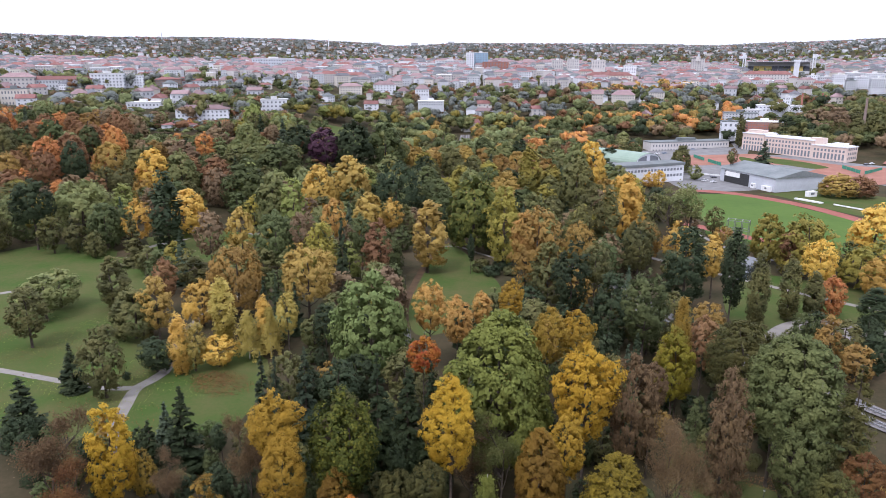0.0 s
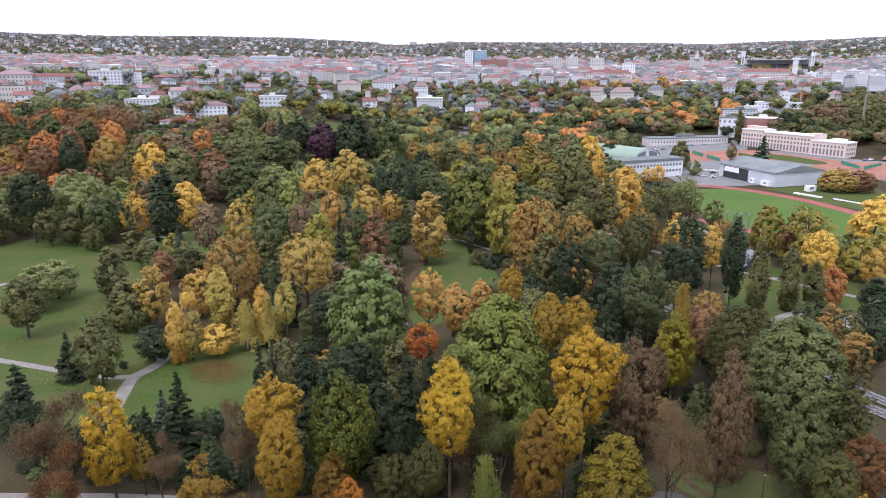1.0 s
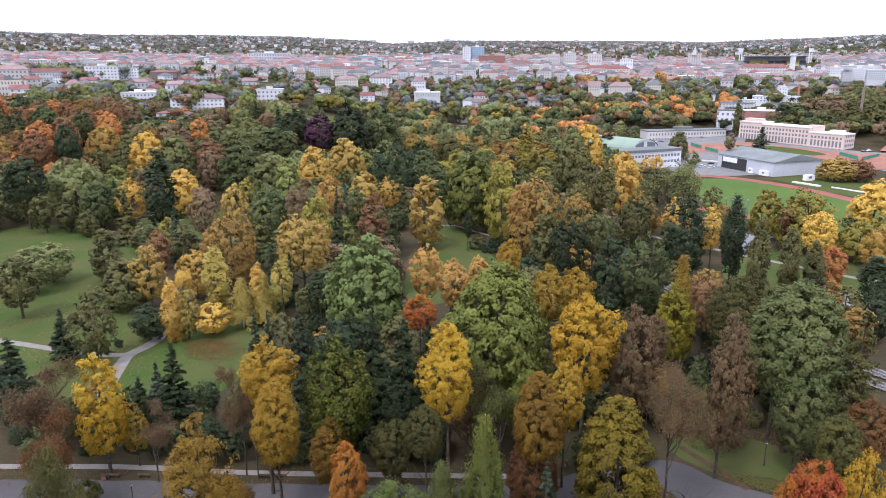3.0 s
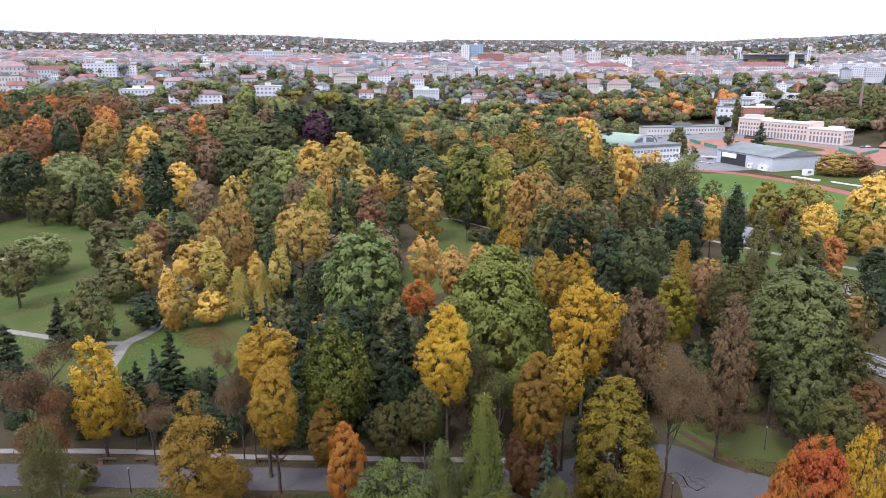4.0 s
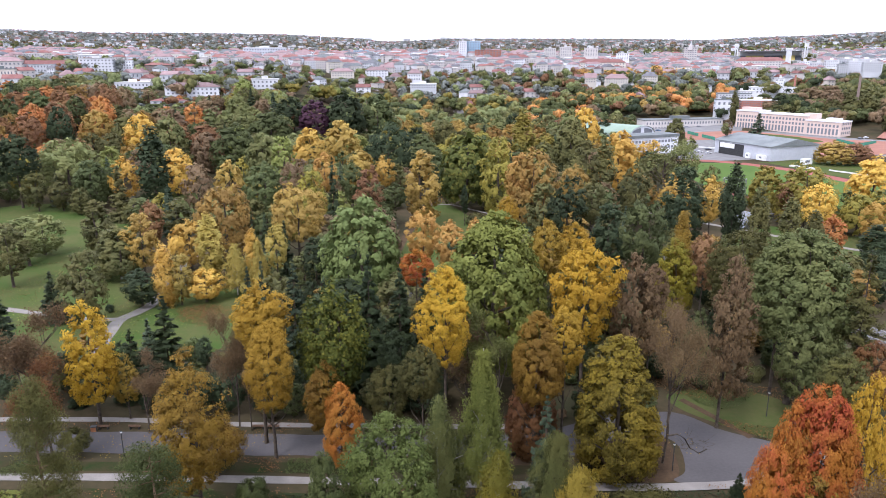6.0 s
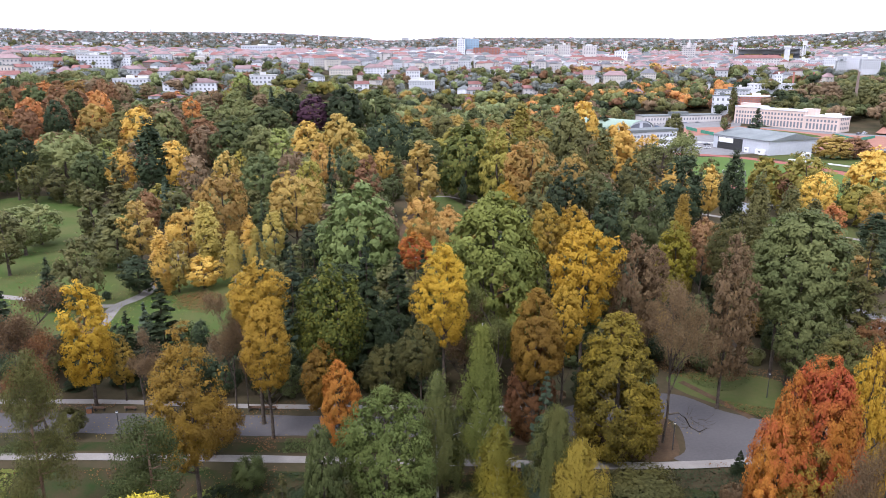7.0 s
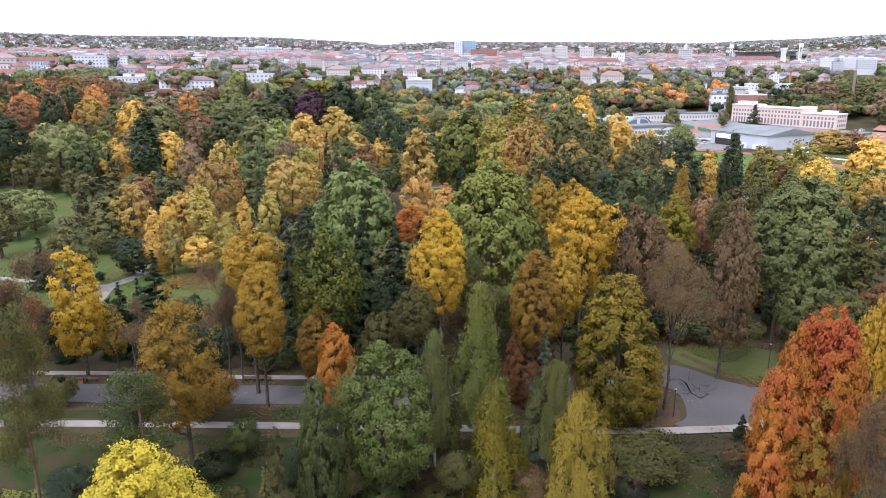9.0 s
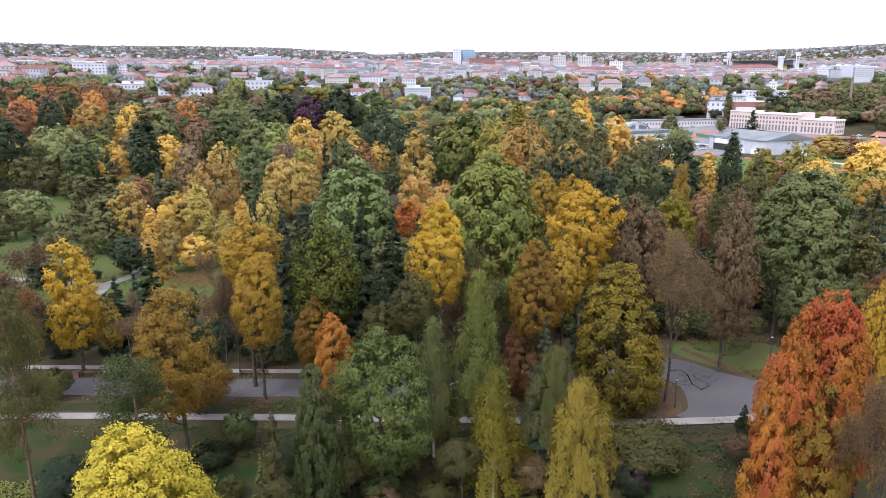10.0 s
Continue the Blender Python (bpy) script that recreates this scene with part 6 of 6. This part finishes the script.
def stadium():
    root = thing("stadium", pose(636, 1362, 58, 0, 0, -25), "hillside stadium stand with yellow and blue seats and floodlights", "stadium")
    part("wall", box(-54, 54, 0, 30, -14, 2), WALLS["grey"], root)
    part("back_wall", box(-54, 54, 22, 24, 2, 20), WALLS["grey"], root, "grey rear wall under the roof")
    for i in range(10):
        tint = "seat_yellow" if i in (1, 2, 3, 7, 8) else "slate"
        rows = bmesh.new()
        for k in range(5):
            box_bm(rows, -53.5 + i * 10.8, -43.4 + i * 10.8, 1 + 4 * k, 5 + 4 * k, 1.9, 3.4 + 1.9 * k)
        part("seat_block", rows, WALLS[tint], root)
    part("roof", box(-56, 56, -2, 26, 18.2, 19.6), ROOFS["slate"], root, "dark flat stand roof")
    for i in range(13):
        part("roof_truss", box(-54 + i * 9 - 0.4, -54 + i * 9 + 0.4, -2, 22, 19.6, 21.0), WALLS["white"], root)
    for px in (-62, -58, 58, 62):
        part("floodlight_mast", box(px - 0.8, px + 0.8, -4, -2.6, -6, 33), WALLS["white"], root)
        part("floodlight_panel", box(px - 1.9, px + 1.9, -4.6, -4, 26, 33), WALLS["white"], root)


stadium()
white_tower = thing("white_tower", pose(597, 1211, 50), "slim white concrete tower", "tower")
part("shaft", box(-3.2, 3.2, -3.2, 3.2, -6, 27), WALLS["white"], white_tower)
part("head", box(-4.2, 4.2, -4.2, 4.2, 27, 30), WALLS["white"], white_tower)
mast = thing("radio_mast", pose(-406, 2568, 118), "thin white mast on the hill", "mast")
cone_part("shaft", mast, 0, 0, -6, 40, 2.6, 1.2, WALLS["white"])
mast = thing("lookout_tower", pose(-1085, 2797, 150), "thin grey lookout tower on the ridge", "tower")
cone_part("shaft", mast, 0, 0, -6, 40, 3.0, 1.0, WALLS["grey"])
for bx, by, hh in ((-140, 3560, 30), (40, 3590, 26), (-330, 3580, 24), (-260, 3600, 20)):
    k = thing("tower_block", pose(bx, by, land(bx, by)), "pale apartment block on the far ridge", "building", "ridge blocks")
    part("wall", box(-16, 16, -8, 8, -6, hh * 0.7), WALLS["grey"], k)
    part("roof", box(-16.5, 16.5, -8.5, 8.5, hh * 0.7, hh * 0.7 + 1), ROOFS["pale"], k)



# streets of smaller houses
house_rng = random.Random(3)


def villa_mesh(i):
    r = random.Random(40 + i)
    l, d, h = r.uniform(11, 20), r.uniform(9, 12), r.uniform(6.5, 11)
    wall = box(-l / 2, l / 2, -d / 2, d / 2, -5, h)
    me = bpy.data.meshes.new("wall")
    wall.to_mesh(me)
    wall.free()
    me.materials.append(WALLS[("white", "cream", "beige", "white", "grey", "white")[i % 6]])
    rb = bmesh.new()
    hip_roof(rb, -l / 2, l / 2, -d / 2, d / 2, h, r.uniform(3, 5), 0.6, i % 2 == 0)
    box_bm(rb, l * 0.2, l * 0.2 + 0.9, -0.4, 0.5, h + 1, h + 5)
    rm = bpy.data.meshes.new("roof")
    rb.to_mesh(rm)
    rb.free()
    rm.materials.append(ROOFS[("red", "rose", "red", "slate", "rose", "grey")[i % 6]])
    return l, d, h, me, rm


VILLAS = [villa_mesh(i) for i in range(6)]


def villa(x, y, turn):
    i = house_rng.randrange(6)
    l, d, h, me, rm = VILLAS[i]
    wall_say = ("white", "cream", "beige", "white", "grey", "white")[i]
    roof_say = ("red", "haze-greyed red", "red", "dark slate", "haze-greyed red", "grey")[i]
    root = thing("house", pose(x, y, land(x, y), 0, 0, turn), f"{wall_say} house with a {roof_say} roof among trees", "house", "city houses")
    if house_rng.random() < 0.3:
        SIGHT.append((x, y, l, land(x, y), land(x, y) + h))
    body = child("wall", me, root)
    child("roof", rm, root)
    for f in range(2):
        for k in range(3):
            ob = child("window", PANE, body)
            ob.matrix_basis = pose(-l / 2 + l * (k + 0.5) / 3, -d / 2 - 0.03, h * (0.18 + 0.45 * f)) @ Matrix.Diagonal((1.6, 1, h * 0.22, 1))


for _ in range(125):
    y = math.sqrt(house_rng.uniform(640 ** 2, 1040 ** 2))
    b = house_rng.uniform(-0.66, 0.66)
    x = b * y
    if y < 700 and b > -0.3 or (b > 0.36 and y < 800) or any(inside(x, y, p) for p in OPEN):
        continue
    villa(x, y, house_rng.choice((0, 20, -25, 90, 65)))


def far_rows(name, count, near, far, size, height, walls, roofs, label, flat=0.3):
    """Distant houses, too many to count, by wall and roof colour."""
    bins = {}
    for _ in range(count):
        y = math.sqrt(house_rng.uniform(near ** 2, far ** 2))
        b = house_rng.uniform(-0.68, 0.68)
        x = b * y
        if 0.425 < b < 0.53 and 1060 < y < 1480:
            continue
        l, d, h = house_rng.uniform(*size), house_rng.uniform(10, 14), house_rng.uniform(*height)
        a = radians(house_rng.choice((0, 8, -12, 4, -6, 80, 100, 25)))
        z = land(x, y)
        c, s = math.cos(a), math.sin(a)

        def put(u, v, w):
            return (x + u * c - v * s, y + u * s + v * c, z + w)
        vs, fs = bins.setdefault(("w", house_rng.choice(walls)), ([], []))
        k = len(vs)
        vs += [put(u, v, w) for w in (-8, h) for u, v in ((-l / 2, -d / 2), (l / 2, -d / 2), (l / 2, d / 2), (-l / 2, d / 2))]
        fs += [(k, k + 1, k + 5, k + 4), (k + 1, k + 2, k + 6, k + 5), (k + 2, k + 3, k + 7, k + 6), (k + 3, k, k + 4, k + 7), (k + 4, k + 5, k + 6, k + 7)]
        is_flat = house_rng.random() < flat
        vs, fs = bins.setdefault(("r", "pale" if is_flat else house_rng.choice(roofs)), ([], []))
        k = len(vs)
        e, rise = 0.5, 0.6 if is_flat else house_rng.uniform(2.4, 4.2)
        run = 0 if is_flat else d * 0.3
        vs += [put(u, v, h + 0.05) for u, v in ((-l / 2 - e, -d / 2 - e), (l / 2 + e, -d / 2 - e), (l / 2 + e, d / 2 + e), (-l / 2 - e, d / 2 + e))]
        vs += [put(u, v, h + rise) for u, v in ((-l / 2 + run, -d * (0.5 if is_flat else 0.02)), (l / 2 - run, -d * (0.5 if is_flat else 0.02)), (l / 2 - run, d * (0.5 if is_flat else 0.02)), (-l / 2 + run, d * (0.5 if is_flat else 0.02)))]
        fs += [(k, k + 1, k + 5, k + 4), (k + 1, k + 2, k + 6, k + 5), (k + 2, k + 3, k + 7, k + 6), (k + 3, k, k + 4, k + 7), (k + 4, k + 5, k + 6, k + 7)]
        for f in range(int(h // 3.2)):
            vs, fs = bins.setdefault(("g", "glass"), ([], []))
            for i in range(int(l // 3.4)):
                u = -l / 2 + 1.7 + i * 3.4
                k = len(vs)
                vs += [put(u + du, -d / 2 - 0.08, 1.0 + f * 3.2 + dz) for du, dz in ((-0.6, 0), (0.6, 0), (0.6, 1.6), (-0.6, 1.6))]
                fs.append((k, k + 1, k + 2, k + 3))
    for (part_kind, colour), (vs, fs) in bins.items():
        m = WALLS[colour] if part_kind == "w" else ROOFS[colour] if part_kind == "r" else GLASS
        tagged(new(name, raw(name, vs, fs, m)), label, "houses", "far city", "stuff")


far_rows("far_city_blocks", 1750, 980, 1560, (8, 24), (9, 15), ("cream", "grey", "beige", "beige", "grey", "white"), ("red", "rose", "rose", "grey", "slate", "rose"), "distant city blocks with red tiled roofs", 0.14)
far_rows("far_houses", 1500, 1450, 3350, (6, 13), (5, 8), ("white", "grey", "cream", "beige", "white"), ("red", "rose", "slate", "grey", "red"), "distant houses on a wooded hillside", 0.35)

# the metal ball cage beside the running track
def ball_cage(x, y, turn):
    root = thing("ball_cage", pose(x, y, land(x, y), 0, 0, turn), "tall blue-grey steel ball cage beside the running track", "sports cage")
    for px in (-4.5, -1.5, 1.5, 4.5):
        for py in (-2.5, 2.5):
            part("post", box(px - 0.12, px + 0.12, py - 0.12, py + 0.12, 0, 7.6), STEEL, root)
    for z in (3.6, 7.6):
        for py in (-2.5, 2.5):
            part("rail", box(-4.6, 4.6, py - 0.1, py + 0.1, z, z + 0.2), STEEL, root)
    for px in (-4.5, -1.5, 1.5, 4.5):
        part("top_bar", box(px - 0.1, px + 0.1, -2.5, 2.5, 7.8, 8.0), STEEL, root)


ball_cage(131, 300, -30)

# ---- park furniture ----
def lamp(x, y, h=4.2):
    root = thing("park_lamp", pose(x, y, land(x, y)), "slim dark park lamp with a small white head", "street lamp", "park lamps")
    bm = bmesh.new()
    bmesh.ops.create_cone(bm, cap_ends=True, segments=8, radius1=0.09, radius2=0.06, depth=h, matrix=pose(0, 0, h / 2))
    part("pole", bm, DARKMETAL, root)
    bm = bmesh.new()
    bmesh.ops.create_uvsphere(bm, u_segments=10, v_segments=6, radius=0.17, matrix=pose(0, 0, h + 0.12) @ Matrix.Diagonal((1, 1, 0.8, 1)))
    part("head", bm, GLOBE, root, "white lamp head")
    bm = bmesh.new()
    bmesh.ops.create_cone(bm, cap_ends=True, segments=10, radius1=0.20, radius2=0.05, depth=0.12, matrix=pose(0, 0, h + 0.30))
    part("cap", bm, DARKMETAL, root)


for x, y in ((-47, 92.8), (34, 88.2), (11, 92.2), (-14, 92.6), (-78, 93.2), (13, 103), (55, 104), (-5, 176), (-13, 228), (-86, 157), (-66, 170)):
    lamp(x, y)


def bench(x, y, turn):
    root = thing("park_bench", pose(x, y, land(x, y), 0, 0, turn), "dark wooden park bench beside the road", "bench", "park benches")
    for i in range(3):
        part("seat_slat", box(-0.9, 0.9, -0.25 + i * 0.17, -0.11 + i * 0.17, 0.43, 0.47), BENCHWOOD, root)
    for i in range(2):
        part("back_slat", box(-0.9, 0.9, 0.27, 0.31, 0.55 + i * 0.2, 0.70 + i * 0.2), BENCHWOOD, root)
    for s in (-0.7, 0.7):
        part("leg", box(s - 0.04, s + 0.04, -0.25, 0.31, 0, 0.43), DARKMETAL, root)


for x in (-54, -49, -43.5, -29, -26.5):
    bench(x, 101.2 + (x + 30) * -0.012, 180)


def litter_bin(x, y):
    root = thing("litter_bin", pose(x, y, land(x, y), 0, 0, 8), "brown boarded litter bin with a dark frame", "litter bin")
    for i in range(5):
        part("board", box(-0.38 + i * 0.16, -0.24 + i * 0.16, -0.3, -0.26, 0.1, 0.85), BIN, root)
    part("frame", box(-0.36, 0.40, -0.26, 0.3, 0.05, 0.9), DARKMETAL, root)
    part("lid", box(-0.44, 0.46, -0.36, 0.36, 0.9, 1.0), DARKMETAL, root)


litter_bin(-55.2, 100.6)

# a low broken limb that droops over the square
limb = thing("drooping_limb", pose(33.0, 88.8, 0), "dark bent dead limb with fine twigs", "branch")
lv, lf = [], []
tube(lv, lf, [(0.2, 0, 5.4), (1.6, 0.3, 5.5), (2.8, 0.4, 4.6), (3.6, 0.4, 3.2), (4.9, 0.2, 2.4), (6.0, 0.0, 3.2)], 0.14, 0.05, 6)
limb_rng = np.random.default_rng(8)
for k in range(26):
    a = np.array((limb_rng.uniform(1.5, 6.0), 0.2, limb_rng.uniform(2.6, 5.2)))
    tube(lv, lf, limb_line(limb_rng, a, a + np.array((limb_rng.uniform(-0.5, 2.2), limb_rng.uniform(-1, 1), limb_rng.uniform(-0.8, 1.6))), 0.1), 0.035, 0.01, 3)
child("limb", raw("limb", lv, lf, BARK, True), limb)


# far woods: many simple crowns, joined by colour
far_rng = np.random.default_rng(21)
FAR = {}


def far_tree(x, y, h, w, colour):
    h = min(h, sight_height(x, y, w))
    h = max(h, 4.5)
    w = min(w, 1.6 * h)
    n = 230 if math.hypot(x, y) < 1000 else 12
    FAR.setdefault(colour, []).append((x, y, land(x, y), h, w, n))


def plant_far(name, label):
    for colour, rows in FAR.items():
        pts, out, size, mids, radii = [], [], [], [], []
        for x, y, z, h, w, n in rows:
            k = 7 if n > 40 else 1
            a = far_rng.uniform(0, 6.283, k)
            o = w * 0.27 * far_rng.uniform(0.3, 1.2, k) * (k > 1)
            c = np.stack((x + o * np.cos(a), y + o * np.sin(a), z + h * far_rng.uniform(0.36, 0.74, k)), 1)
            c[0] = (x, y, z + h * (0.70 if k > 1 else 0.5))
            r = np.stack((w * 0.27 * np.ones(k), w * 0.27 * np.ones(k), h * 0.23 * np.ones(k)), 1) * far_rng.uniform(0.75, 1.15, (k, 1)) * (1 if k > 1 else 2.0)
            pick = far_rng.integers(0, k, n)
            d = sphere_dirs(far_rng, n)
            d[:, 2] = np.abs(d[:, 2]) * 1.1 - 0.35
            pts.append(c[pick] + d * r[pick] * far_rng.uniform(0.85, 1.08, (n, 1)))
            out.append(d)
            size.append(np.full(n, w * (0.056 if n > 40 else 0.22)))
            mids.append(c)
            radii.append(r * 0.72)
        me = leaves(name, far_rng, np.concatenate(pts), np.concatenate(out), np.concatenate(size), 0.9, billow=1.3, loose=0.45, core=(np.concatenate(mids), np.concatenate(radii)))
        me.materials[0] = LEAF_HAZED[colour]
        tagged(new(name, me), label.format(SAY[colour]), "trees", "far woods", "stuff")


# far palettes lean on the greys that carry haze in their colour
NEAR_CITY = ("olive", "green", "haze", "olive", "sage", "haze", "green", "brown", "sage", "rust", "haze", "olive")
SLOPE = ("twig_haze", "haze", "haze", "haze", "haze", "haze", "brown")
for _ in range(2500):
    y = math.sqrt(fill_rng.uniform(500 ** 2, 950 ** 2))
    x = fill_rng.uniform(-0.70, 0.70) * y
    edge = 720 - 260 * smooth_step(-0.1, -0.35, x / y) + 60 * smooth_step(0.1, 0.3, x / y)
    if any(inside(x, y, p) for p in OPEN) or fill_rng.random() < smooth_step(edge - 60, edge + 160, y) * 0.5:
        continue
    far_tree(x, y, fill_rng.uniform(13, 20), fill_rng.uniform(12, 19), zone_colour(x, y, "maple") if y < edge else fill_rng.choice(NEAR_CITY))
for _ in range(4600):
    y = math.sqrt(fill_rng.uniform(900 ** 2, 2000 ** 2))
    x = fill_rng.uniform(-0.70, 0.70) * y
    if y > 1050 and fill_rng.random() < 0.30:
        continue
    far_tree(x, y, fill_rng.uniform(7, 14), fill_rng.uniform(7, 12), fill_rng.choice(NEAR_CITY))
for _ in range(7600):
    y = math.sqrt(fill_rng.uniform(2000 ** 2, 3680 ** 2))
    x = fill_rng.uniform(-0.70, 0.70) * y
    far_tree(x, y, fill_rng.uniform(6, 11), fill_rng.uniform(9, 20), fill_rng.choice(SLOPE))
for _ in range(150):
    y = fill_rng.uniform(930, 1060)
    far_tree(fill_rng.uniform(0.20, 0.35) * y, y, fill_rng.uniform(12, 18), fill_rng.uniform(9, 14), fill_rng.choice(("amber", "amber", "rust", "olive", "bronze")))
for _ in range(420):
    y = fill_rng.uniform(430, 620)
    far_tree(fill_rng.uniform(-0.46, -0.16) * y, y, fill_rng.uniform(4.5, 12), fill_rng.uniform(7, 10), fill_rng.choice(("green", "olive", "sage", "brown", "rust", "green")))
plant_far("far_trees", "distant trees with {} leaves among houses and hills")
